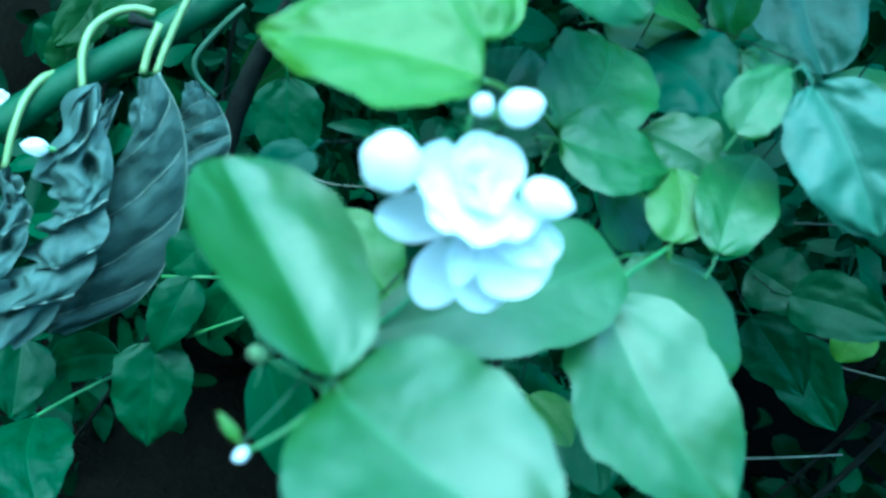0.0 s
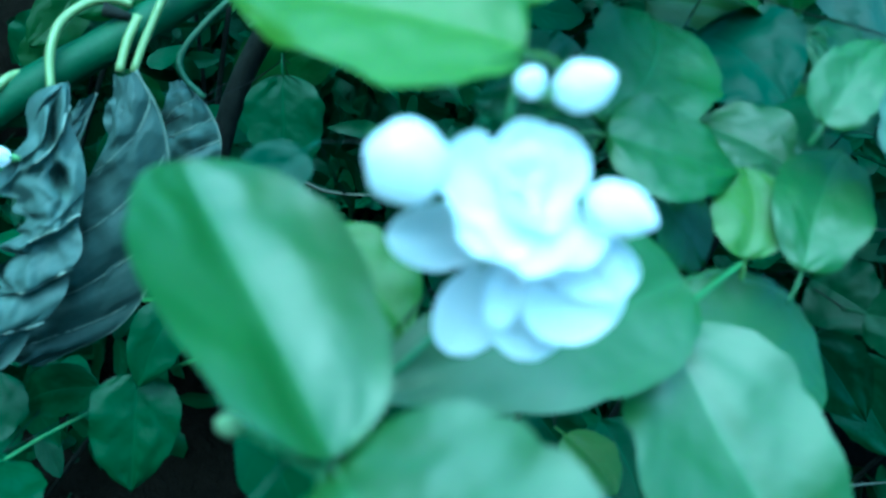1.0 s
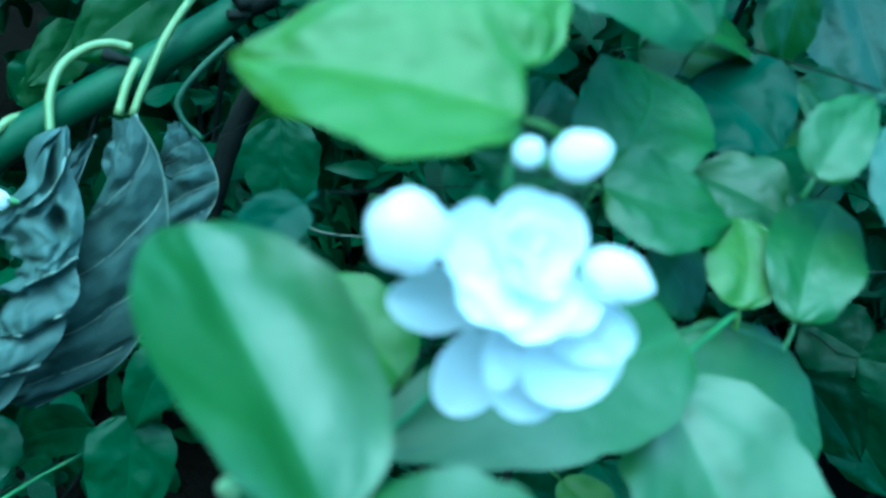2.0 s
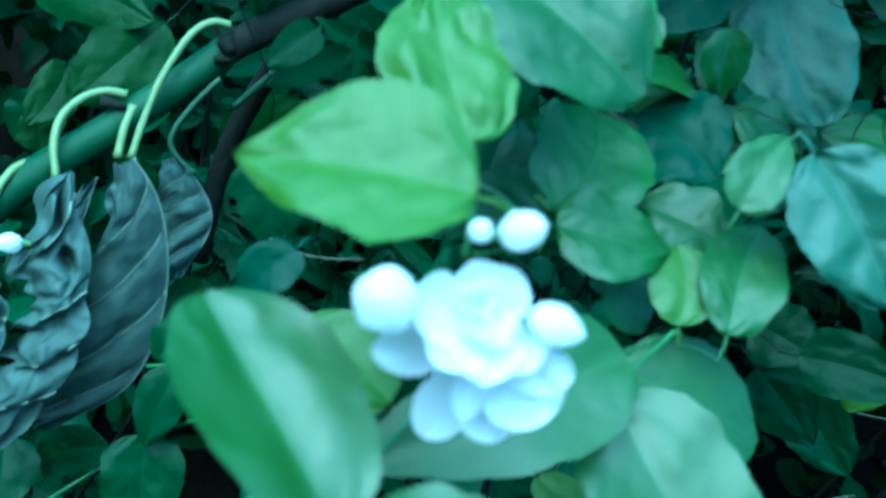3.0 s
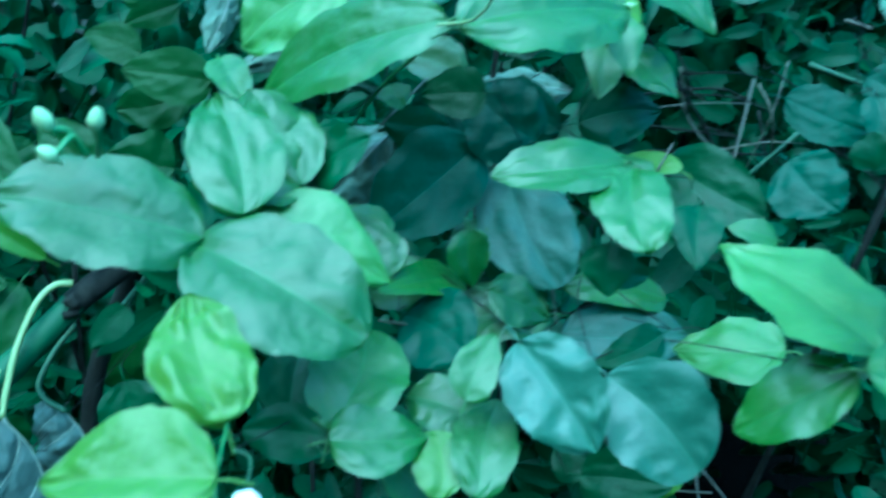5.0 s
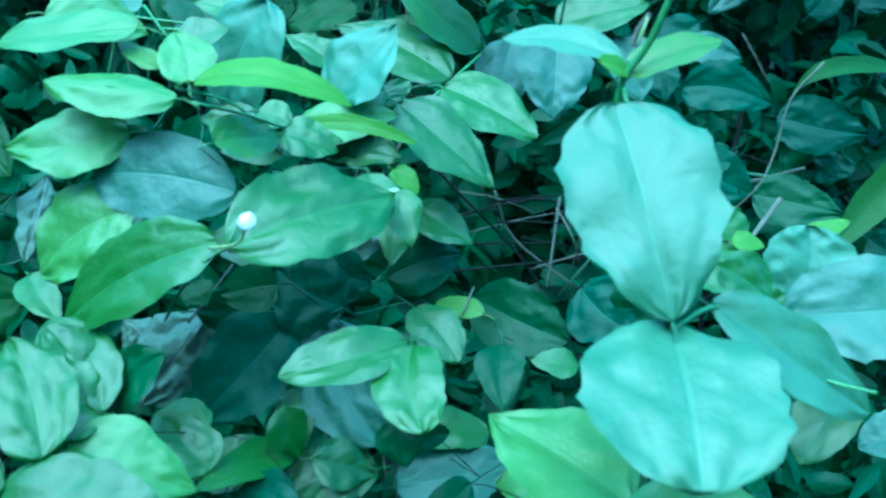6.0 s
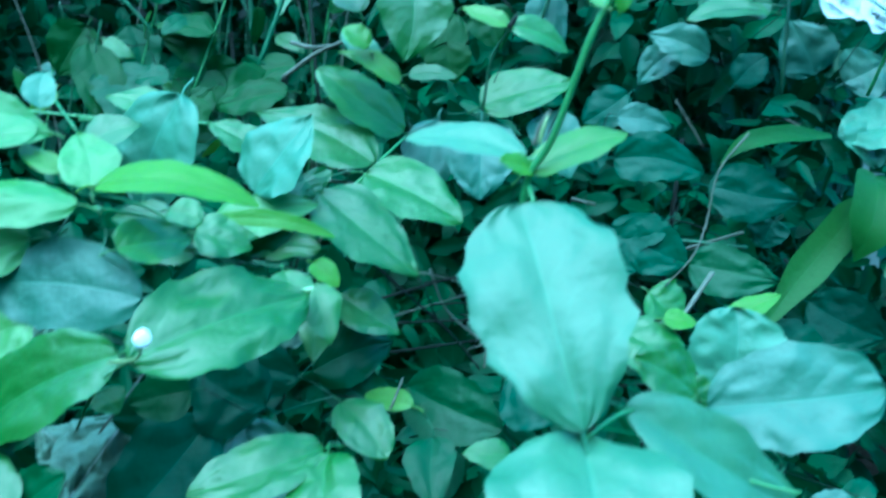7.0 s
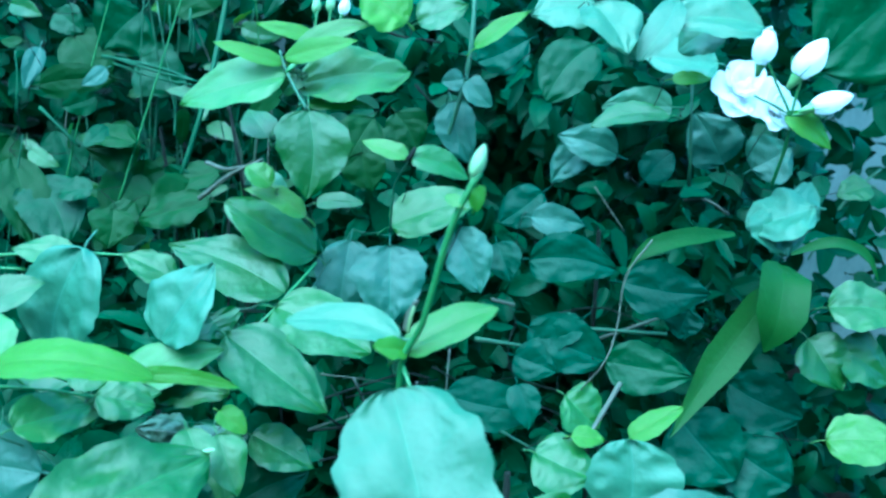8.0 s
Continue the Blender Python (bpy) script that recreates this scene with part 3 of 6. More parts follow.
leaf(F, "f", (0.1366, 0.2524, 0.7755), (0.1987, 0.2493, 0.7614), 0.0487, (0.17, -0.52, 0.84), quilt=0.6)
leaf(F, "l", (0.0619, 0.2383, 0.7499), (0.0244, 0.2639, 0.753), 0.0306, (-0.16, -0.35, 0.92))
leaf(F, "l", (0.1518, 0.2612, 0.7938), (0.1513, 0.2896, 0.8083), 0.0263, (-0.26, -0.44, 0.86), shape="r")
leaf(F, "h", (0.1665, 0.2558, 0.7989), (0.1831, 0.2994, 0.8199), 0.0304, (-0.24, -0.34, 0.91))
leaf(F, "h", (0.1758, 0.3026, 0.8073), (0.1454, 0.3214, 0.8034), 0.0336, (-0.34, -0.38, 0.86))
leaf(F, "g", (0.104, 0.2901, 0.8046), (0.125, 0.3506, 0.8217), 0.0466, (-0.08, -0.24, 0.97), shape="r")
leaf(F, "g", (0.1018, 0.2808, 0.8081), (0.1477, 0.285, 0.8081), 0.0342, (0.04, -0.44, 0.9), shape="w")
leaf(F, "d", (0.1043, 0.2892, 0.8032), (0.0668, 0.3034, 0.794), 0.0258, (-0.41, -0.71, 0.58))
leaf(F, "d", (0.0957, 0.3373, 0.7687), (0.1031, 0.3761, 0.7969), 0.0354, (-0.17, -0.56, 0.81))
leaf(F, "g", (0.1309, 0.2915, 0.7904), (0.1562, 0.2848, 0.7718), 0.0266, (0.34, -0.64, 0.69))
leaf(F, "l", (0.0179, 0.1393, 0.7798), (0.0114, 0.1433, 0.7828), 0.0030, (0.13, -0.44, 0.89), shape="p")
leaf(U, "h", (0.0417, 0.3317, 0.8751), (-0.0438, 0.3383, 0.8828), 0.0537, (0.03, -0.54, 0.84), fold=0.1)
leaf(U, "h", (0.0375, 0.331, 0.872), (0.1094, 0.2844, 0.8589), 0.0604, (-0.15, -0.48, 0.87), bend=0.1, shape="r")
leaf(U, "p", (0.0685, 0.35, 0.8823), (0.1267, 0.3289, 0.8614), 0.0440, (0.07, -0.59, 0.8), shape="p")
leaf(U, "h", (0.0583, 0.3338, 0.8865), (0.0419, 0.3941, 0.9164), 0.0434, (-0.11, -0.47, 0.88), quilt=2)
leaf(U, "h", (0.0852, 0.3615, 0.8913), (0.0595, 0.4226, 0.9122), 0.0369, (-0.23, -0.4, 0.89))
leaf(U, "n", (0.1962, 0.4538, 0.8873), (0.1392, 0.4321, 0.834), 0.0570, (-0.19, -0.82, 0.53))
leaf(U, "k", (0.2195, 0.4665, 0.8759), (0.2451, 0.3943, 0.8286), 0.0553, (-0.46, -0.60, 0.66), fold=0.1, quilt=2.2, shape="r")
leaf(U, "g", (0.235, 0.3492, 0.9267), (0.1668, 0.3425, 0.914), 0.0335, (-0.13, -0.41, 0.90), fold=0.2, bend=0.08)
leaf(U, "g", (0.2362, 0.3429, 0.9274), (0.2269, 0.2916, 0.9084), 0.0365, (-0.32, -0.28, 0.91), quilt=1.6, shape="r")
leaf(U, "h", (0.1852, 0.4032, 0.857), (0.1928, 0.3946, 0.8257), 0.0270, (0.17, -0.94, 0.3), shape="p")
leaf(U, "h", (0.2429, 0.3915, 0.8133), (0.1842, 0.3935, 0.7967), 0.0402, (-0.26, -0.46, 0.85), fold=0.25, quilt=2.2, shape="r")
leaf(U, "h", (0.2018, 0.3921, 0.8256), (0.24, 0.3862, 0.8132), 0.0325, (0.16, -0.61, 0.78), shape="p")
leaf(U, "g", (0.3216, 0.4033, 0.8224), (0.2545, 0.4072, 0.822), 0.0329, (-0.03, -0.39, 0.92))
leaf(U, "d", (0.2343, 0.342, 0.8773), (0.2643, 0.3419, 0.8708), 0.0197, (0.07, -0.93, 0.35), shape="w")
leaf(U, "g", (0.2634, 0.47, 0.9642), (0.2531, 0.4337, 0.9308), 0.0269, (-0.21, -0.63, 0.75), shape="p")
leaf(U, "k", (0.184, 0.299, 0.8538), (0.2157, 0.2571, 0.8259), 0.0437, (-0.43, -0.7, 0.57), fold=0.4, quilt=2)
leaf(U, "k", (0.2278, 0.2897, 0.8442), (0.2664, 0.251, 0.8212), 0.0516, (-0.43, -0.74, 0.52), fold=0.4, quilt=1.2, shape="r")
leaf(U, "k", (0.2563, 0.3938, 0.7964), (0.3319, 0.3837, 0.8101), 0.0432, (-0.22, -0.54, 0.81), quilt=1.5)
leaf(U, "h", (0.1586, 0.2791, 0.8339), (0.1732, 0.3021, 0.8555), 0.0215, (-0.42, -0.80, 0.42), shape="w")
leaf(U, "d", (0.276, 0.3286, 0.8451), (0.2372, 0.3192, 0.83), 0.0219, (-0.11, -0.69, 0.71), shape="p")
leaf(U, "d", (0.2603, 0.3296, 0.7468), (0.3006, 0.3039, 0.7625), 0.0319, (-0.59, -0.57, 0.58), shape="w")
leaf(U, "d", (0.2681, 0.3798, 0.7256), (0.2957, 0.3505, 0.7307), 0.0363, (-0.65, -0.52, 0.55), shape="p")
leaf(U, "p", (0.3558, 0.3301, 0.8383), (0.3094, 0.3606, 0.814), 0.0481, (-0.53, -0.15, 0.83), shape="p")
leaf(U, "p", (0.2999, 0.2228, 0.9093), (0.2589, 0.289, 0.916), 0.0612, (-0.11, -0.17, 0.98), shape="p")
leaf(U, "p", (0.2879, 0.2143, 0.9062), (0.354, 0.1802, 0.9144), 0.0473, (-0.26, -0.29, 0.92))
leaf(U, "g", (0.2924, 0.2216, 0.9004), (0.2624, 0.2364, 0.8565), 0.0323, (-0.84, -0.25, 0.48))
leaf(U, "d", (0.1415, 0.4697, 0.8888), (0.1847, 0.4809, 0.8874), 0.0268, (0.24, -0.9, 0.37))
leaf(U, "g", (0.1925, 0.4948, 0.9147), (0.1526, 0.5179, 0.9151), 0.0352, (-0.34, -0.59, 0.73), shape="p")
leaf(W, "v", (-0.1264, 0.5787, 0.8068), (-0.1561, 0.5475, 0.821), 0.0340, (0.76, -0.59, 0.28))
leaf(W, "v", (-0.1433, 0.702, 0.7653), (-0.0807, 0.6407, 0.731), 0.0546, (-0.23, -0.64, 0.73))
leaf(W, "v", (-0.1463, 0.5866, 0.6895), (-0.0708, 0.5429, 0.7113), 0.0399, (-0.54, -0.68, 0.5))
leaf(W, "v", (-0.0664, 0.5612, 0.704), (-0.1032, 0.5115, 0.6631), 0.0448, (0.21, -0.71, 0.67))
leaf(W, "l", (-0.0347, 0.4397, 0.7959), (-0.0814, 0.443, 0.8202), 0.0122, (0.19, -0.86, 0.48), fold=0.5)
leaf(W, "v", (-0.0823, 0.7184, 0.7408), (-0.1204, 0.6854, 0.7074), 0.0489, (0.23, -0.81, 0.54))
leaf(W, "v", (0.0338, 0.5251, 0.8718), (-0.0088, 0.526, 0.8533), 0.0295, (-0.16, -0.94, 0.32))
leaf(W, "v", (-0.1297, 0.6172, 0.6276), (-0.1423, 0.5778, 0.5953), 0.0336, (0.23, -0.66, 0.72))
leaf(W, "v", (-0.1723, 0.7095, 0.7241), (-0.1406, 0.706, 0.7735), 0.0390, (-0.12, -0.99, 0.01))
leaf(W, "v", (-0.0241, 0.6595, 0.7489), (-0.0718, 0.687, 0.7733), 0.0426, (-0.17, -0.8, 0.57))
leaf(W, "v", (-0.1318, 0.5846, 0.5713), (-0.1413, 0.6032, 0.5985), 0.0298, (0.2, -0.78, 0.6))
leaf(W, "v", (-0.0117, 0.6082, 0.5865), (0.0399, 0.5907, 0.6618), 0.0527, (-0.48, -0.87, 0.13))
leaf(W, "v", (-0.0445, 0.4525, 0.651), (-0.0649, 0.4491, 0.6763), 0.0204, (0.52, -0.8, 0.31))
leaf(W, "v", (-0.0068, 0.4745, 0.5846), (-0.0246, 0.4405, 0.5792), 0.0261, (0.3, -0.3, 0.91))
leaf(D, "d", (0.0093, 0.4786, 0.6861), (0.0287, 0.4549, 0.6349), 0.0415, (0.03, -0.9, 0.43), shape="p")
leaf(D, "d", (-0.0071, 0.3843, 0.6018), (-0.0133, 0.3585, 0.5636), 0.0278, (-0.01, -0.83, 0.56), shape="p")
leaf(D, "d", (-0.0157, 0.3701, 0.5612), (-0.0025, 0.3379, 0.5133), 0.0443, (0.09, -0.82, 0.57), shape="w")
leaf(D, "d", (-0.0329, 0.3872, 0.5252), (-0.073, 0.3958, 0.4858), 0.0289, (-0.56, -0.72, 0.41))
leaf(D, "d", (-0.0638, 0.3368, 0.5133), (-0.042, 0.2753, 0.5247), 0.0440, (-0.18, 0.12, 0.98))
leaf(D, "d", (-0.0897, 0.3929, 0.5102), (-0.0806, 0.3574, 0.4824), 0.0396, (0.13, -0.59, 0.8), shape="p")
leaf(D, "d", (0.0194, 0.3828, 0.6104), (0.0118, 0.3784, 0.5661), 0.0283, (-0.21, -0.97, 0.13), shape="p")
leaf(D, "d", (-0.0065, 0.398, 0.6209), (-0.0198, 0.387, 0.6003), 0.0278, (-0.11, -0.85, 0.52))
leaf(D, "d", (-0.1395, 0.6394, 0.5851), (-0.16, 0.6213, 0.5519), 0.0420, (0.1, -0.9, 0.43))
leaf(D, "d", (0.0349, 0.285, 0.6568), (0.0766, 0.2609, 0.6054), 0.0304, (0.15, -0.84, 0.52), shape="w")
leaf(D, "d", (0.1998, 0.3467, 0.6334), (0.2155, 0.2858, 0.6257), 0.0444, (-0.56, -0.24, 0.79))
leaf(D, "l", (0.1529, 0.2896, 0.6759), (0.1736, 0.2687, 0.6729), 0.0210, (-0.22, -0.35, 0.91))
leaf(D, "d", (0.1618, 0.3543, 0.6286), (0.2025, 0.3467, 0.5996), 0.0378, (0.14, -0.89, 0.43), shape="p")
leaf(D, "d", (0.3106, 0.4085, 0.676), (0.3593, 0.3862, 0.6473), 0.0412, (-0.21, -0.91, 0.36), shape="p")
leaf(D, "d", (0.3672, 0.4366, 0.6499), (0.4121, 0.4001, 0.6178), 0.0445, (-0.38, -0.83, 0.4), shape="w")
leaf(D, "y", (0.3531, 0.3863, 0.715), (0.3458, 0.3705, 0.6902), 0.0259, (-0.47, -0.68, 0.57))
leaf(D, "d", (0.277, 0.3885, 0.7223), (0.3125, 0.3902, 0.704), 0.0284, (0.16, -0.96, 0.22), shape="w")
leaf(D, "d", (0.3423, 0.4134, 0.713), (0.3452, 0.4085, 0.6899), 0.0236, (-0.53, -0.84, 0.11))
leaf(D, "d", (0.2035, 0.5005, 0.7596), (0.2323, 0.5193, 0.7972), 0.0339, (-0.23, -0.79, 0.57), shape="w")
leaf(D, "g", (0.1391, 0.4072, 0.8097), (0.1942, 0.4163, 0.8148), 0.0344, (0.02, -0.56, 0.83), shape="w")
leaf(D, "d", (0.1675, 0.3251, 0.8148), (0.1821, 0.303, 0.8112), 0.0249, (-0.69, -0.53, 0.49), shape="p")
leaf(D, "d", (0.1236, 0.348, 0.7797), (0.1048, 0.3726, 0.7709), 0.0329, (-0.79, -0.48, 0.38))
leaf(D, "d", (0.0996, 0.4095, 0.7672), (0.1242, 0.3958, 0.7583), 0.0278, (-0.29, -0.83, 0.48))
leaf(D, "n", (0.0216, 0.2849, 0.7684), (0.0084, 0.2732, 0.7455), 0.0192, (-0.32, -0.76, 0.57), shape="w")
leaf(M, "p", (0.1033, 0.4622, 1.0048), (0.0391, 0.4801, 0.9885), 0.0409, (-0.35, -0.65, 0.67), fold=0.15, shape="p")
leaf(M, "k", (0.1551, 0.4207, 0.9847), (0.0849, 0.4587, 0.9815), 0.0491, (-0.43, -0.76, 0.48), fold=0.04, quilt=0.7, shape="r")
leaf(M, "p", (0.1021, 0.4387, 0.9687), (0.0561, 0.4528, 0.9251), 0.0541, (-0.64, -0.59, 0.49))
leaf(M, "g", (0.1408, 0.379, 0.9742), (0.067, 0.4279, 0.9052), 0.0480, (-0.75, -0.44, 0.49), fold=0.2)
leaf(M, "g", (0.1443, 0.3704, 0.974), (0.2387, 0.4028, 0.9875), 0.0572, (0.05, -0.51, 0.86), fold=0.15, quilt=1.5, wavy=1)
leaf(M, "d", (0.1161, 0.4782, 0.9995), (0.0908, 0.4867, 0.9711), 0.0260, (-0.38, -0.92, 0.06), shape="w")
leaf(M, "p", (0.0618, 0.5169, 1.0564), (0.1168, 0.5121, 1.048), 0.0380, (0.05, -0.71, 0.7), shape="p")
leaf(M, "p", (0.1096, 0.4841, 1.0576), (0.0358, 0.5209, 1.0382), 0.0339, (-0.40, -0.35, 0.85), shape="o")
leaf(M, "p", (0.1257, 0.442, 1.0302), (0.0606, 0.4712, 1.0301), 0.0314, (-0.21, -0.47, 0.86), fold=-0.45, bend=0.08, shape="o")
leaf(M, "p", (0.1333, 0.4525, 1.0355), (0.1291, 0.4864, 1.0558), 0.0315, (-0.10, -0.52, 0.85), shape="w")
leaf(M, "y", (0.1361, 0.4413, 1.0396), (0.2113, 0.4064, 1.0368), 0.0303, (-0.09, -0.27, 0.96), fold=0.12, bend=0.17, shape="c")
leaf(M, "y", (0.1956, 0.4721, 1.0087), (0.2655, 0.4451, 1.0052), 0.0105, (-0.3, -0.83, 0.48))
leaf(M, "p", (0.2021, 0.4966, 0.9901), (0.2663, 0.4885, 1.0117), 0.0336, (-0.32, -0.58, 0.74), shape="w")
leaf(M, "g", (0.18, 0.5001, 1.0029), (0.1464, 0.5131, 0.9978), 0.0225, (-0.34, -0.58, 0.74), shape="p")
leaf(M, "g", (0.1891, 0.4675, 0.9906), (0.1541, 0.4821, 0.9881), 0.0237, (-0.29, -0.55, 0.78), shape="p")
leaf(M, "g", (0.175, 0.4726, 1.0158), (0.1926, 0.4626, 1.0108), 0.0213, (-0.12, -0.6, 0.79))
leaf(M, "g", (0.1856, 0.4616, 1.001), (0.2231, 0.4572, 1.0027), 0.0215, (-0.11, -0.62, 0.78), shape="p")
leaf(M, "g", (0.226, 0.5079, 0.9868), (0.2672, 0.4773, 0.9858), 0.0342, (-0.35, -0.5, 0.79), shape="w")
leaf(M, "y", (0.256, 0.4585, 0.9849), (0.2698, 0.4472, 0.9727), 0.0159, (0.04, -0.71, 0.7), shape="w")
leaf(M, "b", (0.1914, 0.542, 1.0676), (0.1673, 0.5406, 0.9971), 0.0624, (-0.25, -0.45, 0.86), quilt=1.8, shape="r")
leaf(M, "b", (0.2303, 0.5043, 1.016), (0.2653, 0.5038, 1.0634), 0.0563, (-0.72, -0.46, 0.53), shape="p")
leaf(M, "h", (0.3228, 0.5481, 1.0214), (0.2536, 0.6135, 1.0422), 0.0499, (-0.22, -0.5, 0.84), shape="p")
leaf(M, "g", (0.353, 0.5746, 1.0391), (0.2908, 0.5959, 1.0778), 0.0439, (0.16, -0.73, 0.66))
leaf(M, "g", (0.2592, 0.6228, 1.0107), (0.2243, 0.6462, 1.0276), 0.0297, (-0.02, -0.6, 0.8), shape="p")
leaf(M, "h", (0.2712, 0.5048, 1.0139), (0.324, 0.455, 0.973), 0.0513, (0.02, -0.62, 0.78), shape="p")
leaf(M, "g", (0.3096, 0.5255, 1.0205), (0.362, 0.479, 0.999), 0.0518, (-0.10, -0.51, 0.86), shape="w")
leaf(M, "k", (0.3983, 0.5406, 1.0536), (0.3896, 0.5122, 1.0044), 0.0537, (-0.38, -0.77, 0.51), shape="w")
leaf(M, "k", (0.384, 0.5849, 1.0455), (0.3688, 0.5629, 0.9954), 0.0432, (-0.4, -0.79, 0.47))
leaf(M, "h", (0.3366, 0.5468, 1.1519), (0.3305, 0.5263, 1.0957), 0.0500, (-0.27, -0.89, 0.36), shape="p", quilt=0.5)
leaf(M, "p", (0.3374, 0.6045, 1.1668), (0.2689, 0.6408, 1.1402), 0.0442, (-0.53, -0.51, 0.67), quilt=1, shape="p")
leaf(M, "p", (0.3513, 0.6179, 1.158), (0.4317, 0.5938, 1.1695), 0.0523, (-0.29, -0.58, 0.76), quilt=2)
leaf(M, "y", (0.3363, 0.6082, 1.1756), (0.2898, 0.6241, 1.1882), 0.0140, (-0.12, -0.8, 0.59), shape="w")
leaf(M, "y", (0.3629, 0.613, 1.1932), (0.3212, 0.6249, 1.2015), 0.0139, (-0.1, -0.78, 0.62), shape="w")
leaf(M, "y", (0.3385, 0.6085, 1.1796), (0.3836, 0.58, 1.1955), 0.0187, (-0.58, -0.64, 0.5), shape="p")
leaf(M, "l", (0.3443, 0.6074, 1.1846), (0.4002, 0.5876, 1.207), 0.0177, (-0.47, -0.66, 0.58), shape="p")
leaf(M, "g", (0.3374, 0.6115, 1.1536), (0.3553, 0.6079, 1.1685), 0.0199, (-0.57, -0.63, 0.53))
leaf(M, "l", (0.3566, 0.6107, 1.1452), (0.4036, 0.5985, 1.1439), 0.0133, (-0.16, -0.71, 0.68), shape="w")
leaf(M, "g", (0.3334, 0.635, 1.1154), (0.3263, 0.6678, 1.1316), 0.0279, (-0.24, -0.47, 0.85), shape="p")
leaf(M, "l", (0.3992, 0.5187, 1.1242), (0.3729, 0.5392, 1.1317), 0.0150, (-0.27, -0.62, 0.74), shape="w")
leaf(M, "g", (0.4013, 0.5177, 1.1244), (0.4413, 0.5087, 1.1089), 0.0226, (0.06, -0.78, 0.62), shape="w")
leaf(M, "g", (0.4092, 0.566, 1.0605), (0.4761, 0.5523, 1.0825), 0.0414, (-0.36, -0.54, 0.76), shape="w")
leaf(M, "g", (0.3506, 0.5673, 1.0812), (0.3818, 0.5523, 1.0826), 0.0147, (-0.31, -0.58, 0.75), shape="w")
leaf(M, "l", (0.3118, 0.5468, 1.1008), (0.2973, 0.5581, 1.1124), 0.0205, (0.02, -0.7, 0.71))
leaf(M, "l", (0.3338, 0.5399, 1.0794), (0.2967, 0.564, 1.0952), 0.0188, (-0.09, -0.63, 0.77), shape="p")
leaf(M, "g", (0.1857, 0.5673, 1.0484), (0.1498, 0.5881, 1.0564), 0.0263, (-0.13, -0.54, 0.83), shape="p")
leaf(M, "l", (0.1211, 0.4712, 1.039), (0.0999, 0.4957, 1.0468), 0.0152, (-0.12, -0.39, 0.91), shape="w")
leaf(M, "g", (0.135, 0.5309, 1.04), (0.167, 0.5308, 1.0513), 0.0248, (-0.27, -0.6, 0.75), shape="p")
leaf(M, "g", (0.1429, 0.4231, 1.0115), (0.1823, 0.4382, 1.0103), 0.0296, (0.21, -0.47, 0.86), shape="w")
leaf(M, "g", (0.1869, 0.4581, 1.0068), (0.2181, 0.4511, 0.9979), 0.0303, (0.11, -0.56, 0.82), shape="w")
leaf(M, "g", (0.2633, 0.5194, 1.0223), (0.2722, 0.5102, 1.0089), 0.0368, (0.15, -0.76, 0.63), shape="p")
leaf(M, "d", (0.214, 0.5064, 0.983), (0.2539, 0.4924, 0.9993), 0.0394, (-0.44, -0.81, 0.39))
leaf(M, "g", (0.2318, 0.4304, 0.9917), (0.2316, 0.3993, 0.97), 0.0253, (-0.08, -0.57, 0.82))
leaf(M, "g", (0.2512, 0.4398, 0.9795), (0.2569, 0.4151, 0.9512), 0.0252, (-0.02, -0.76, 0.65), shape="p")
leaf(M, "g", (0.2825, 0.4841, 0.9502), (0.3175, 0.4601, 0.9316), 0.0334, (0.03, -0.58, 0.81), shape="p")
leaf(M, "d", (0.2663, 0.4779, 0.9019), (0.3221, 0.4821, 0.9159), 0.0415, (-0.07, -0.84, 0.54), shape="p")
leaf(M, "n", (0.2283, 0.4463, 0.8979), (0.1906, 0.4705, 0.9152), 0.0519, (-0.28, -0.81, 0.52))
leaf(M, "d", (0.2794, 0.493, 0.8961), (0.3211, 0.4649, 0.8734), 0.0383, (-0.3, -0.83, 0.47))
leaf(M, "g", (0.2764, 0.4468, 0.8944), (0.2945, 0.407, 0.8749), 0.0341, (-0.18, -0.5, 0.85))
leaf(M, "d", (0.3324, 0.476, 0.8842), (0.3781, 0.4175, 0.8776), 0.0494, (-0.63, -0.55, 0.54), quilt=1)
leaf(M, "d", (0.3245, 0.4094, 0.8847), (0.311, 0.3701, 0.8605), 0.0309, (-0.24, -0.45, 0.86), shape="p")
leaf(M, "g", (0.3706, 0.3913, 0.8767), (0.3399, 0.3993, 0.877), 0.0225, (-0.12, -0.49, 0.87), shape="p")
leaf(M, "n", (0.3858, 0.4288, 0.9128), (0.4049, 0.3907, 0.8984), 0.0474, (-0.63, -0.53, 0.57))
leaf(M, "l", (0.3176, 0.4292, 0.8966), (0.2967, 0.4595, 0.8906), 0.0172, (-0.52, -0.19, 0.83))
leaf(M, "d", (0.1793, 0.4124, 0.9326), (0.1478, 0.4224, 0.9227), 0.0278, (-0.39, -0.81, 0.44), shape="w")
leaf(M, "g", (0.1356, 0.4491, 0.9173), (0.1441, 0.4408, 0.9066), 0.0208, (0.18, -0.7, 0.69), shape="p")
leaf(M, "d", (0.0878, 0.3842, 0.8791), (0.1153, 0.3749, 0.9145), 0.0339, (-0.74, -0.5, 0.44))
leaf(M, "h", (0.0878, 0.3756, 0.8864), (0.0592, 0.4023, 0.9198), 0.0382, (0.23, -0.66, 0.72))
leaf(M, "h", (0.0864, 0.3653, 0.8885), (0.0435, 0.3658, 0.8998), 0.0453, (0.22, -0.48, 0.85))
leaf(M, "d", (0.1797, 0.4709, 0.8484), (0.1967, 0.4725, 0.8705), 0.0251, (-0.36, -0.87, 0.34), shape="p")
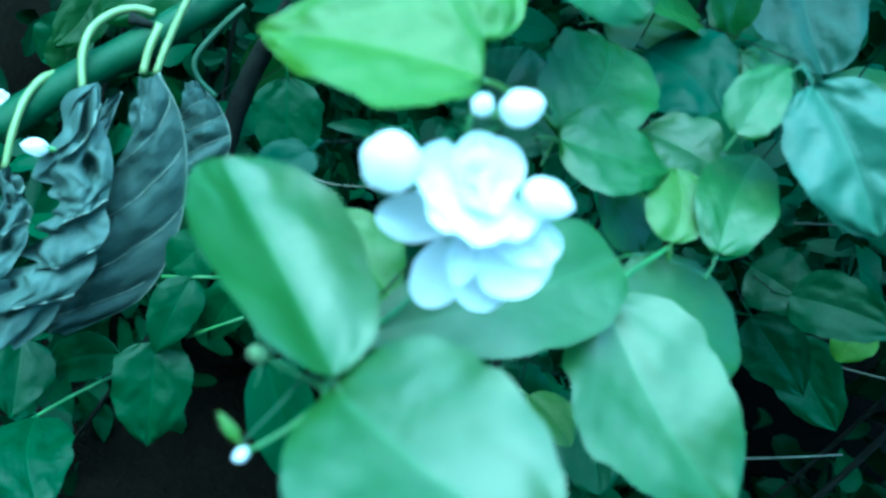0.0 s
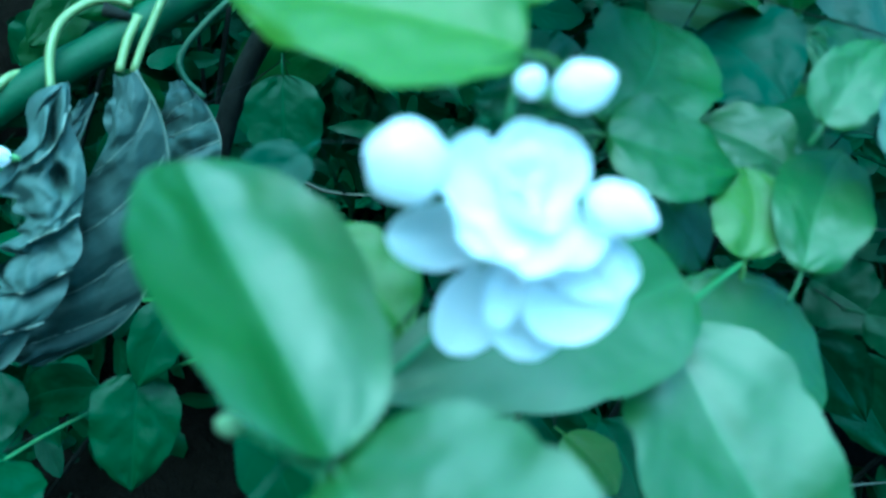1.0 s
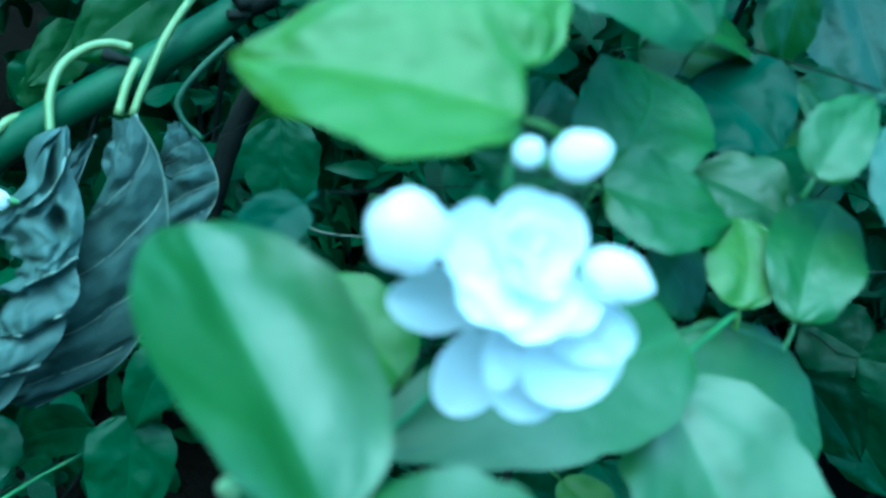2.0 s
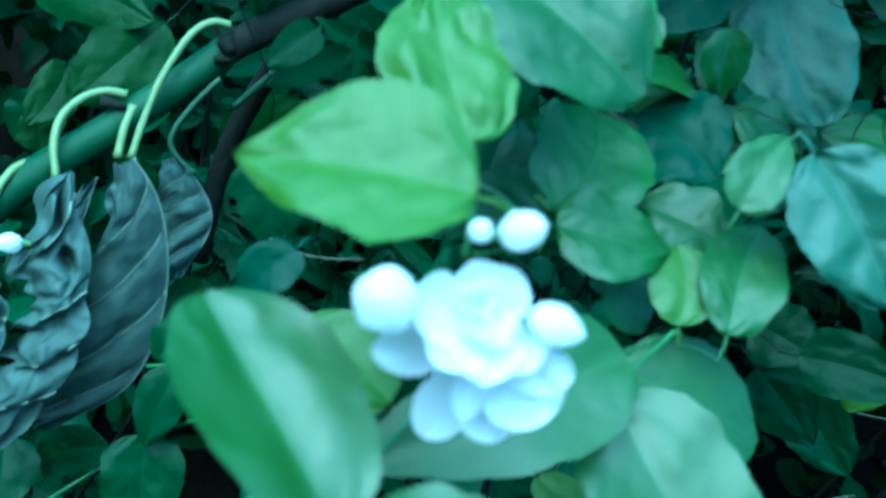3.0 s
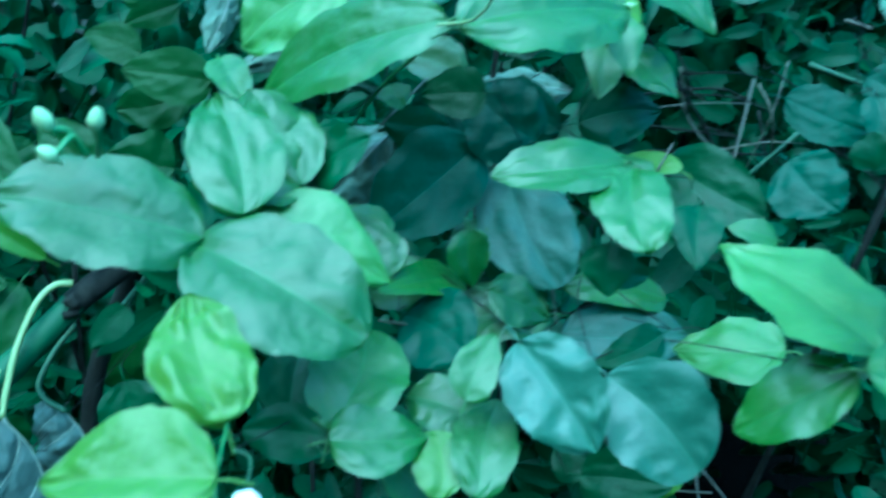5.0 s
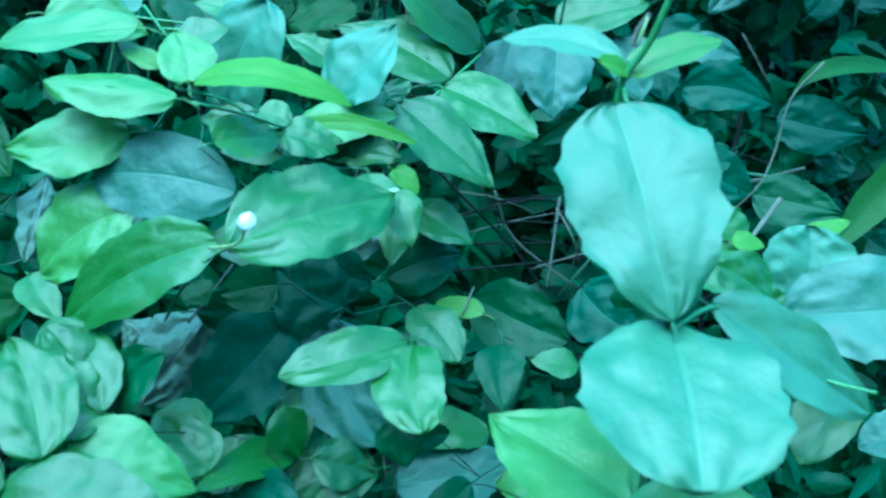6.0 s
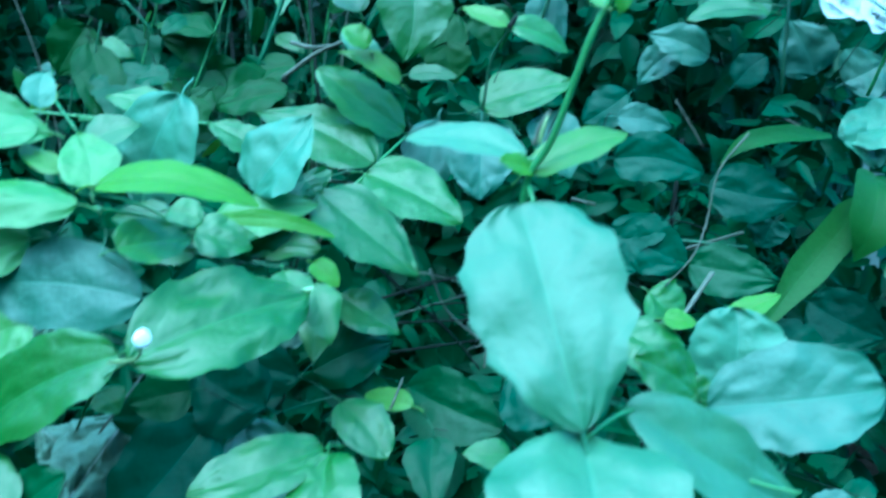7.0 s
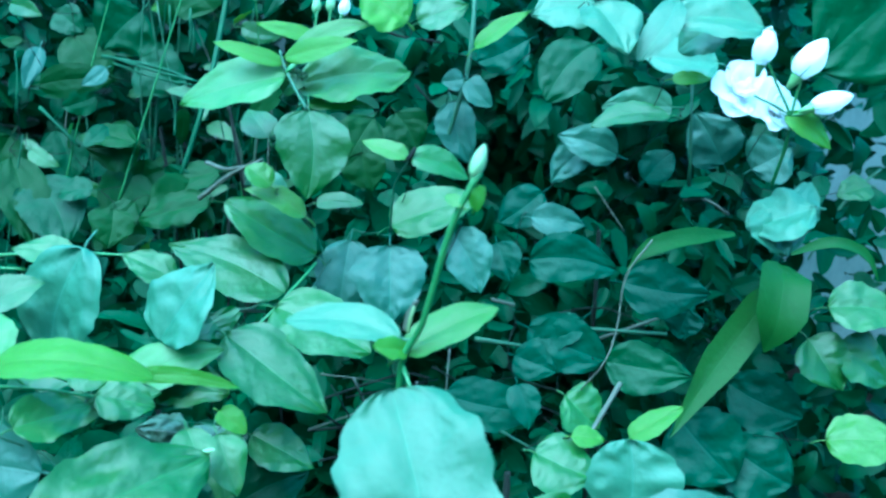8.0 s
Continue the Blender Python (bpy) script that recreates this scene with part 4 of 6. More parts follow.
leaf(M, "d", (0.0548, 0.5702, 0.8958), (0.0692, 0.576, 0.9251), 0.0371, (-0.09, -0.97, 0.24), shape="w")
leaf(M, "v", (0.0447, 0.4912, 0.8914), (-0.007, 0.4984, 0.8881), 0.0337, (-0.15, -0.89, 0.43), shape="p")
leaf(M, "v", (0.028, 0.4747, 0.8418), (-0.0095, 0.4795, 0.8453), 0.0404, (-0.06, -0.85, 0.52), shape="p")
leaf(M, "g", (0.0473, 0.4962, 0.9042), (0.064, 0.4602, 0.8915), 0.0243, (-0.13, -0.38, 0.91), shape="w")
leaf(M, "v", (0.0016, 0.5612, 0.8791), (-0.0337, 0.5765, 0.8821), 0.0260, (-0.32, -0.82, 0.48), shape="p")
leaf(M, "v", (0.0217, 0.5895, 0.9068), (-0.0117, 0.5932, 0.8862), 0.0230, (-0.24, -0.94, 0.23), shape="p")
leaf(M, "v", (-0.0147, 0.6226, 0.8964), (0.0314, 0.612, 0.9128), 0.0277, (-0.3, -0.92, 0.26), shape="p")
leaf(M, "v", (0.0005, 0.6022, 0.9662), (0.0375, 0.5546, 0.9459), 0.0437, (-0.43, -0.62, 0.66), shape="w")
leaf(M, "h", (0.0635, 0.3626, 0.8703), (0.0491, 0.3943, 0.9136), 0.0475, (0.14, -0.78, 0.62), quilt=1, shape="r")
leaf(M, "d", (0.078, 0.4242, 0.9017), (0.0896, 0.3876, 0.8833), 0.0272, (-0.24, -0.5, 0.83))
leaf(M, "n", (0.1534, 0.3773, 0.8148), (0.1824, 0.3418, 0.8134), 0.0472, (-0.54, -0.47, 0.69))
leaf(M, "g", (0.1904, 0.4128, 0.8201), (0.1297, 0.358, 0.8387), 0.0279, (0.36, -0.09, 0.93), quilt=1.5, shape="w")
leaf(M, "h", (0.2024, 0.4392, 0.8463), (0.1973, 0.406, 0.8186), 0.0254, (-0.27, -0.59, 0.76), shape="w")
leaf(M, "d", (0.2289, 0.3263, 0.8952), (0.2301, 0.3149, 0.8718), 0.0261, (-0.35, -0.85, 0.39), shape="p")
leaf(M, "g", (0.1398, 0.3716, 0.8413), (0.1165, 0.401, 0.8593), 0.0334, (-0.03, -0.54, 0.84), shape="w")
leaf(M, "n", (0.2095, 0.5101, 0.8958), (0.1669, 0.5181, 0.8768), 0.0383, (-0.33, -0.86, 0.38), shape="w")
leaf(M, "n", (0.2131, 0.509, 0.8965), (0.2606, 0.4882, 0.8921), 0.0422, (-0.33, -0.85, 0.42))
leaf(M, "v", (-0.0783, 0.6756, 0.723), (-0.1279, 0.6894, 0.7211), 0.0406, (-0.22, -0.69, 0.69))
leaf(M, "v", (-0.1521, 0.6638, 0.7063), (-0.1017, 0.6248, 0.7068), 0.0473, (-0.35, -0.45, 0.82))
leaf(M, "v", (-0.1419, 0.621, 0.6802), (-0.0966, 0.5836, 0.6809), 0.0411, (-0.34, -0.40, 0.85))
leaf(M, "g", (0.141, 0.3974, 0.8473), (0.1129, 0.4205, 0.848), 0.0337, (-0.27, -0.35, 0.90))
leaf(S, "s", (0.3082, 0.3104, 1.0882), (0.2644, 0.347, 1.0873), 0.0215, (-0.3, -0.34, 0.89))
leaf(S, "l", (0.3086, 0.3072, 1.0823), (0.3542, 0.3029, 1.1009), 0.0215, (-0.38, -0.38, 0.84))
leaf(S, "y", (0.3106, 0.3067, 1.0835), (0.2927, 0.3056, 1.0885), 0.0118, (0.24, -0.65, 0.72))
leaf(S, "l", (0.3266, 0.2834, 1.1556), (0.3293, 0.2801, 1.1666), 0.0085, (-0.92, -0.37, 0.11))
leaf(S, "l", (0.3229, 0.2858, 1.1569), (0.3189, 0.2946, 1.1598), 0.0072, (-0.37, -0.43, 0.83))
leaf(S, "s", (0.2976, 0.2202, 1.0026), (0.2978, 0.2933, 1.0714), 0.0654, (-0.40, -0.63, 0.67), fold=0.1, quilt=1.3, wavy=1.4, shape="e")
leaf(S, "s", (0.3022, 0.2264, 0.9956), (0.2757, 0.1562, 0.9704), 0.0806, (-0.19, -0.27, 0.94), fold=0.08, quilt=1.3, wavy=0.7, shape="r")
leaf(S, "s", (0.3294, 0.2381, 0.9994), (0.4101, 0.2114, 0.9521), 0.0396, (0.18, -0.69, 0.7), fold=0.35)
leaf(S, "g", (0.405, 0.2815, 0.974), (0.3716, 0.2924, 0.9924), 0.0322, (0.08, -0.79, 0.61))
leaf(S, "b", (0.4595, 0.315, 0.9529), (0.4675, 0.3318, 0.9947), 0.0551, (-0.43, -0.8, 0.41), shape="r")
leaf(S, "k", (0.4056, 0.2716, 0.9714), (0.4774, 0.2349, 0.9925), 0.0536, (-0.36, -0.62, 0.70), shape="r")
leaf(S, "g", (0.4309, 0.2511, 0.9787), (0.4496, 0.2428, 0.9794), 0.0175, (-0.24, -0.46, 0.86))
leaf(S, "g", (0.408, 0.3008, 0.9673), (0.424, 0.2877, 0.953), 0.0322, (-0.06, -0.77, 0.64))
leaf(S, "d", (0.3642, 0.335, 0.946), (0.359, 0.3442, 0.9624), 0.0278, (-0.47, -0.83, 0.31))
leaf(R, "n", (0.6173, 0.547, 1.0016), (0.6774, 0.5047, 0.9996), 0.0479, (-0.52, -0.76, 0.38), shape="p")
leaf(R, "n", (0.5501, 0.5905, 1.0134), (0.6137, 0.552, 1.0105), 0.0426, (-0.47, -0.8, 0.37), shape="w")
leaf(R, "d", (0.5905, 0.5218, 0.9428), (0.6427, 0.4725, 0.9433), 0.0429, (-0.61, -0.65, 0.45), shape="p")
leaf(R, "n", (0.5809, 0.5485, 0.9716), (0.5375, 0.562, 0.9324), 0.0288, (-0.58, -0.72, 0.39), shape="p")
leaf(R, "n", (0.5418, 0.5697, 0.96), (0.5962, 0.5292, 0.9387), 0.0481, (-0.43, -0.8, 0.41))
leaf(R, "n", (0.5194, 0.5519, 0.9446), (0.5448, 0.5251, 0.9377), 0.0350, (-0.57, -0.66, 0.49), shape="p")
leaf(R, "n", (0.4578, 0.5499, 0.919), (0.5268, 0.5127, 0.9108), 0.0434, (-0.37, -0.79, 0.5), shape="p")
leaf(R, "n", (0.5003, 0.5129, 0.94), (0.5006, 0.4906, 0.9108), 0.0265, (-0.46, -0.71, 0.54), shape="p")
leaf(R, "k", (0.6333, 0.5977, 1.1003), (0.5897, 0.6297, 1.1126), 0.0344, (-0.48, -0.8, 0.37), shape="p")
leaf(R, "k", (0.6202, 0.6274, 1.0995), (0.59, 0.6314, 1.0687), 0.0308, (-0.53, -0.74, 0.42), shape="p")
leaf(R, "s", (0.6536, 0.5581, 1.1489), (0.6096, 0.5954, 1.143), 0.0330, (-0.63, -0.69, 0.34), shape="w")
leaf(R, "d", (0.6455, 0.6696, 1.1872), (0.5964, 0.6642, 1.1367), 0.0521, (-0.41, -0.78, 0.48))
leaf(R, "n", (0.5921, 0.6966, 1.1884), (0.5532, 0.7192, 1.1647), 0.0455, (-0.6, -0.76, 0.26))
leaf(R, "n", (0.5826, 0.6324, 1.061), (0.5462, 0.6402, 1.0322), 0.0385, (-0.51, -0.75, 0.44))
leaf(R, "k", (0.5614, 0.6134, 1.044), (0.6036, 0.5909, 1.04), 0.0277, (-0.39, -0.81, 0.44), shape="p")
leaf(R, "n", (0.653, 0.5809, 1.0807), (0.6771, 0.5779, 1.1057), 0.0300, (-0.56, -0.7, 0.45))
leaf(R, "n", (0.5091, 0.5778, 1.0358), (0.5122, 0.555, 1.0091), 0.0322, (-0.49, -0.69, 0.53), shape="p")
leaf(R, "k", (0.4547, 0.5537, 1.0565), (0.466, 0.522, 1.0162), 0.0389, (-0.39, -0.77, 0.5), shape="w")
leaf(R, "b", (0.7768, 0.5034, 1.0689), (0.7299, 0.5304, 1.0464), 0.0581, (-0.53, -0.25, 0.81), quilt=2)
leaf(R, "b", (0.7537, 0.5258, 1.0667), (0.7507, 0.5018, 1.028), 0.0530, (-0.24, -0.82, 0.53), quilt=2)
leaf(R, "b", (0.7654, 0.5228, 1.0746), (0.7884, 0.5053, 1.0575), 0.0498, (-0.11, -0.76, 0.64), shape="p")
leaf(R, "g", (0.7749, 0.4673, 0.9913), (0.8313, 0.4361, 0.9892), 0.0494, (-0.27, -0.54, 0.8), shape="p")
leaf(R, "h", (0.7638, 0.4717, 0.9621), (0.7788, 0.4398, 0.9264), 0.0518, (-0.24, -0.77, 0.59), shape="w")
leaf(R, "h", (0.7851, 0.4584, 0.9543), (0.8268, 0.4288, 0.9296), 0.0500, (-0.14, -0.74, 0.65), shape="p")
leaf(R, "l", (0.7005, 0.3836, 0.9226), (0.7491, 0.3493, 0.9273), 0.0451, (-0.35, -0.38, 0.85), shape="p")
leaf(R, "y", (0.4825, 0.409, 0.9528), (0.5023, 0.3987, 0.9513), 0.0178, (-0.19, -0.48, 0.86), shape="p")
leaf(R, "y", (0.518, 0.3919, 0.9542), (0.5536, 0.3839, 0.9749), 0.0192, (-0.53, -0.33, 0.78), shape="w")
leaf(R, "g", (0.4586, 0.4167, 0.941), (0.4912, 0.3852, 0.931), 0.0479, (-0.21, -0.48, 0.85), shape="p")
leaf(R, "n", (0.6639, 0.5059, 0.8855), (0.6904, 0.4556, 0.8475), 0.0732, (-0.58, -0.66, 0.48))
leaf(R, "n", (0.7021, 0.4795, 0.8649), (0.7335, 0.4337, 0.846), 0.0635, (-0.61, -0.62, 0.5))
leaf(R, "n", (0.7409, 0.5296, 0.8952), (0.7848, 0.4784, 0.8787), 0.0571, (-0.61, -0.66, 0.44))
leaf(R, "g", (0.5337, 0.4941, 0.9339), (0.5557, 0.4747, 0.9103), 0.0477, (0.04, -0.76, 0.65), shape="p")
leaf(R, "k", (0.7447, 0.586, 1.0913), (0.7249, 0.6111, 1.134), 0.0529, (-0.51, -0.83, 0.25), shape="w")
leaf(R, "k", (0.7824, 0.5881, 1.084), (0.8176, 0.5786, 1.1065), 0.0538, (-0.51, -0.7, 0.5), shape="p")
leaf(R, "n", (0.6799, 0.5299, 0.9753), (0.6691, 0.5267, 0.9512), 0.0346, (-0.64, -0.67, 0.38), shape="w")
leaf(R, "g", (0.9158, 0.5627, 1.0674), (0.8849, 0.5736, 1.0548), 0.0332, (-0.47, -0.42, 0.78), shape="p")
leaf(R, "s", (0.6506, 0.4684, 1.2221), (0.5809, 0.5019, 1.2188), 0.0427, (-0.33, -0.62, 0.72), shape="p")
leaf(R, "s", (0.5297, 0.5079, 1.23), (0.5359, 0.4705, 1.1995), 0.0471, (-0.13, -0.64, 0.76), shape="p")
leaf(R, "s", (0.5432, 0.5237, 1.2274), (0.5005, 0.5418, 1.2186), 0.0460, (-0.39, -0.58, 0.71), shape="p")
leaf(R, "s", (0.597, 0.5004, 1.2369), (0.5552, 0.4826, 1.1944), 0.0253, (-0.47, -0.54, 0.69))
leaf(R, "y", (0.6156, 0.517, 1.1779), (0.6428, 0.5041, 1.1798), 0.0130, (-0.36, -0.66, 0.66), shape="w")
leaf(R, "y", (0.7339, 0.5122, 1.1488), (0.7654, 0.4879, 1.1246), 0.0236, (-0.25, -0.83, 0.5), shape="p")
leaf(R, "s", (0.6436, 0.497, 1.2267), (0.6211, 0.5217, 1.1987), 0.0411, (-0.86, -0.32, 0.41))
leaf(R, "b", (0.7045, 0.5688, 1.1842), (0.6442, 0.5996, 1.1864), 0.0518, (-0.29, -0.62, 0.73), shape="p")
leaf(R, "y", (0.4194, 0.5788, 1.2091), (0.3915, 0.5988, 1.2264), 0.0442, (-0.17, -0.77, 0.61))
leaf(R, "g", (0.4435, 0.6129, 1.2068), (0.4795, 0.6002, 1.2215), 0.0313, (-0.47, -0.65, 0.59), shape="w")
leaf(R, "y", (0.481, 0.5886, 1.191), (0.5221, 0.5787, 1.2204), 0.0156, (-0.56, -0.57, 0.59), shape="p")
leaf(R, "k", (0.4845, 0.6012, 1.1657), (0.4989, 0.587, 1.1457), 0.0204, (-0.38, -0.86, 0.34), shape="w")
leaf(R, "k", (0.4805, 0.6031, 1.1654), (0.4643, 0.61, 1.1621), 0.0182, (-0.43, -0.84, 0.34), shape="p")
leaf(R, "k", (0.489, 0.6375, 1.1419), (0.4977, 0.6159, 1.0938), 0.0331, (-0.36, -0.88, 0.33), shape="w")
leaf(N, "d", (0.9456, 0.5158, 1.3064), (0.778, 0.5327, 1.1856), 0.1642, (-0.27, -0.93, 0.24))
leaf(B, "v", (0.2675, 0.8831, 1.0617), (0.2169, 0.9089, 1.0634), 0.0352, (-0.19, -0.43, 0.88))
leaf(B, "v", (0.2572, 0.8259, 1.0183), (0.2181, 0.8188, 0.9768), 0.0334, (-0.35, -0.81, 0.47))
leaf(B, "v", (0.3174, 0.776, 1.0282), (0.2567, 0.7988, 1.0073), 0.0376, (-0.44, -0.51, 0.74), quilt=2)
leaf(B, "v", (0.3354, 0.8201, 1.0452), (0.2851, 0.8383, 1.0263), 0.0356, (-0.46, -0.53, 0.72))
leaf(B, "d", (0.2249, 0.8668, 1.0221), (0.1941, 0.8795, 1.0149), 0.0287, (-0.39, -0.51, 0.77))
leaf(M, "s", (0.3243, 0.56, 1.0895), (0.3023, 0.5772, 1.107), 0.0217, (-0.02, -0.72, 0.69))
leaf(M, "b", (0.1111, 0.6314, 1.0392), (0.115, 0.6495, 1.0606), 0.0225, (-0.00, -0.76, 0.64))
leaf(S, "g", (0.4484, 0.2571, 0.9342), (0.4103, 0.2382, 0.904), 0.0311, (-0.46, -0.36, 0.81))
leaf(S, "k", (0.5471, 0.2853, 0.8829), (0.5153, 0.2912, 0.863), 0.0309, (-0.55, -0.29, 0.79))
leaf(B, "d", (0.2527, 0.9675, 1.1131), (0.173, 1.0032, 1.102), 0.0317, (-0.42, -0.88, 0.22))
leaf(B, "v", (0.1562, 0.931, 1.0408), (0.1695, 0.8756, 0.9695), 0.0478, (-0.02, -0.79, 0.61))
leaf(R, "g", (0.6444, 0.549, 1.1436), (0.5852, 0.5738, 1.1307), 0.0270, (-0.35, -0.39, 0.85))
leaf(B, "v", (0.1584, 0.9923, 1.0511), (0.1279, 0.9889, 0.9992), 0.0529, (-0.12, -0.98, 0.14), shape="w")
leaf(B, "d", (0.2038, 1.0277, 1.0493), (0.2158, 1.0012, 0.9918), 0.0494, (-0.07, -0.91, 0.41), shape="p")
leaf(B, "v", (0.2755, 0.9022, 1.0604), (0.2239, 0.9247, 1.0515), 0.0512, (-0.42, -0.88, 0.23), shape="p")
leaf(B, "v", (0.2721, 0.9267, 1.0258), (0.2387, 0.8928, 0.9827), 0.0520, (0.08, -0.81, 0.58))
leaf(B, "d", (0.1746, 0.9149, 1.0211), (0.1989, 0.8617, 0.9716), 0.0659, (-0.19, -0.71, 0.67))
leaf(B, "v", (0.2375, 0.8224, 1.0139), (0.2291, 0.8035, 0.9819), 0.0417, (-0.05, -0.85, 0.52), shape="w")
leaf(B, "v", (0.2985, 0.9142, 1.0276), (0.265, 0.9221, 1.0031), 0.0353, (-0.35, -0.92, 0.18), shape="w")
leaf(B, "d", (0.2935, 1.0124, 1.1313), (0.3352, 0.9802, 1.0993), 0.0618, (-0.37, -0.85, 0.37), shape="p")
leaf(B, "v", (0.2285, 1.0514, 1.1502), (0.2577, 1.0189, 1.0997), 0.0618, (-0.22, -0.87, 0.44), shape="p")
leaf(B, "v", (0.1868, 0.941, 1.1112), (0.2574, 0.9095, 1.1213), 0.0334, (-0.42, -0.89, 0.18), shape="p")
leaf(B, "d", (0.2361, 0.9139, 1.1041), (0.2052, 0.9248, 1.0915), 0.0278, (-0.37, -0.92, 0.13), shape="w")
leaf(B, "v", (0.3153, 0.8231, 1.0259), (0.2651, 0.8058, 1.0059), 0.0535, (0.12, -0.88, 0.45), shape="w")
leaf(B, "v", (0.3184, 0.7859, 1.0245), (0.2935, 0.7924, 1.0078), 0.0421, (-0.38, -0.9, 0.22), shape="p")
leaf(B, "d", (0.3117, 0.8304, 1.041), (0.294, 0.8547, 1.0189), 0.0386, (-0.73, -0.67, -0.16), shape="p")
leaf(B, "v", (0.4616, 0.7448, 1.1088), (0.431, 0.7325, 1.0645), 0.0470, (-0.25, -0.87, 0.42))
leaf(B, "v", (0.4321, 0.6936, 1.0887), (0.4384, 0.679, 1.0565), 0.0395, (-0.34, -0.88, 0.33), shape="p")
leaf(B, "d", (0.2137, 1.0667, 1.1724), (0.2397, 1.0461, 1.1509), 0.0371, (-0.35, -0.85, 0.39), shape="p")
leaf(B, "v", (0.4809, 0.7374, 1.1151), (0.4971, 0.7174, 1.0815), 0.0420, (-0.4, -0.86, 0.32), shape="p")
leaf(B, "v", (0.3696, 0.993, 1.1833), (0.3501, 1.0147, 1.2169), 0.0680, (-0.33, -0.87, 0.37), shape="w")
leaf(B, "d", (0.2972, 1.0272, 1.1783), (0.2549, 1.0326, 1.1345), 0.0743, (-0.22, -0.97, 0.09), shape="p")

# small leaves and thin stalks deep in the hedge
far = random.Random(303)
for k in range(60):
    p = Vector((far.uniform(0.10, 0.46), far.uniform(0.86, 1.14), far.uniform(0.92, 1.24)))
    out = Vector((far.gauss(0, 1), far.gauss(-0.3, 0.5), far.gauss(-0.3, 0.7))).normalized()
    size = far.uniform(0.024, 0.052)
    leaf(B, far.choice("vvhhdgkl"), p, p + out * size, size * far.uniform(0.35, 0.62), (far.gauss(0, 0.35), -0.8, far.uniform(0.1, 0.9)), shape=far.choice("opwn"))
for k in range(26):
    foot = Vector((far.uniform(0.08, 0.46), far.uniform(0.88, 1.12), far.uniform(0.86, 1.05)))
    top = foot + Vector((far.gauss(0, 0.03), far.gauss(0, 0.02), far.uniform(0.12, 0.3)))
    stem(B, "stalk", far.choice((GREEN, BARK, SAPBARK, STRAW)), 0.0011, 0.0007, foot, (foot + top) / 2 + Vector((far.gauss(0, 0.008), 0, 0)), top)

# stems, stalks and twigs
stem(F, "stem", GREEN, 0.00086, 0.00081, (0.1215, 0.229, 0.7844), (0.1354, 0.2436, 0.7891), (0.1511, 0.2604, 0.7924))
stem(F, "stem", GREEN, 0.00066, 0.00056, (0.0489, 0.1943, 0.844), (0.0486, 0.2074, 0.8537), (0.0539, 0.2449, 0.8466))
stem(F, "stem", GREEN, 0.00066, 0.00057, (0.045, 0.1324, 0.748), (0.0338, 0.1498, 0.792), (0.0443, 0.1819, 0.7811), (0.0605, 0.2088, 0.7896), (0.0469, 0.2049, 0.8401))
stem(F, "stem", GREEN, 0.00038, 0.00026, (0.0469, 0.2049, 0.8401), (0.0481, 0.1988, 0.848), (0.0489, 0.1898, 0.8551))
stem(F, "stem", GREEN, 0.00048, 0.00035, (0.0469, 0.2049, 0.8401), (0.0522, 0.1958, 0.8454), (0.0561, 0.1896, 0.8543))
stem(F, "stem", GREEN, 0.00048, 0.00035, (0.0471, 0.2045, 0.8396), (0.0427, 0.1928, 0.8392), (0.0353, 0.1792, 0.8403))
stem(F, "stem", GREEN, 0.00044, 0.00036, (0.0338, 0.1498, 0.792), (0.0246, 0.1541, 0.7907), (0.0189, 0.1581, 0.7888))
stem(F, "pedicel", GREEN, 0.00070, 0.00051, (0.0331, 0.1473, 0.7884), (0.0274, 0.1412, 0.7846), (0.0208, 0.137, 0.7796))
stem(D, "twig", STRAW, 0.00086, 0.00064, (0.0229, 0.4484, 0.6499), (0.0424, 0.4424, 0.6494), (0.0555, 0.4404, 0.6519), (0.0742, 0.4313, 0.6644))
stem(D, "twig", GREEN, 0.00127, 0.00090, (-0.072, 0.3483, 0.4909), (-0.0546, 0.3714, 0.4946), (-0.0321, 0.3912, 0.5048))
stem(D, "twig", GREEN, 0.00102, 0.00081, (-0.023, 0.3847, 0.5959), (0.0071, 0.3845, 0.6078))
stem(D, "twig", GREEN, 0.00104, 0.00081, (-0.0004, 0.3717, 0.5695), (0.0251, 0.371, 0.5964))
stem(D, "twig", STRAW, 0.00091, 0.00071, (0.3238, 0.4415, 0.7093), (0.3683, 0.4343, 0.6472), (0.3961, 0.4263, 0.6475), (0.419, 0.4061, 0.6639))
stem(D, "twig", STRAW, 0.00108, 0.00083, (0.3954, 0.4271, 0.5431), (0.4292, 0.4276, 0.5575), (0.4766, 0.4418, 0.5612))
stem(D, "twig", STRAW, 0.00061, 0.00061, (0.2888, 0.4027, 0.7467), (0.3164, 0.4018, 0.7566))
stem(D, "twig", STRAW, 0.00081, 0.00061, (0.1939, 0.341, 0.6232), (0.2059, 0.3458, 0.6346))
stem(U, "twig", STRAW, 0.00090, 0.00066, (0.3265, 0.4142, 0.7119), (0.3313, 0.3888, 0.6919))
stem(U, "twig", STRAW, 0.00081, 0.00059, (0.3535, 0.3578, 0.7319), (0.3485, 0.3246, 0.7142))
stem(U, "twig", STRAW, 0.00081, 0.00060, (0.3567, 0.3567, 0.7316), (0.3715, 0.3338, 0.7209))
stem(U, "twig", STRAW, 0.00077, 0.00059, (0.3044, 0.4336, 0.8939), (0.3175, 0.4491, 0.9064))
stem(U, "twig", STRAW, 0.00077, 0.00061, (0.1338, 0.4406, 0.8964), (0.1644, 0.4789, 0.9152))
stem(U, "twig", STRAW, 0.00085, 0.00061, (0.2535, 0.42, 0.8161), (0.249, 0.392, 0.8071))
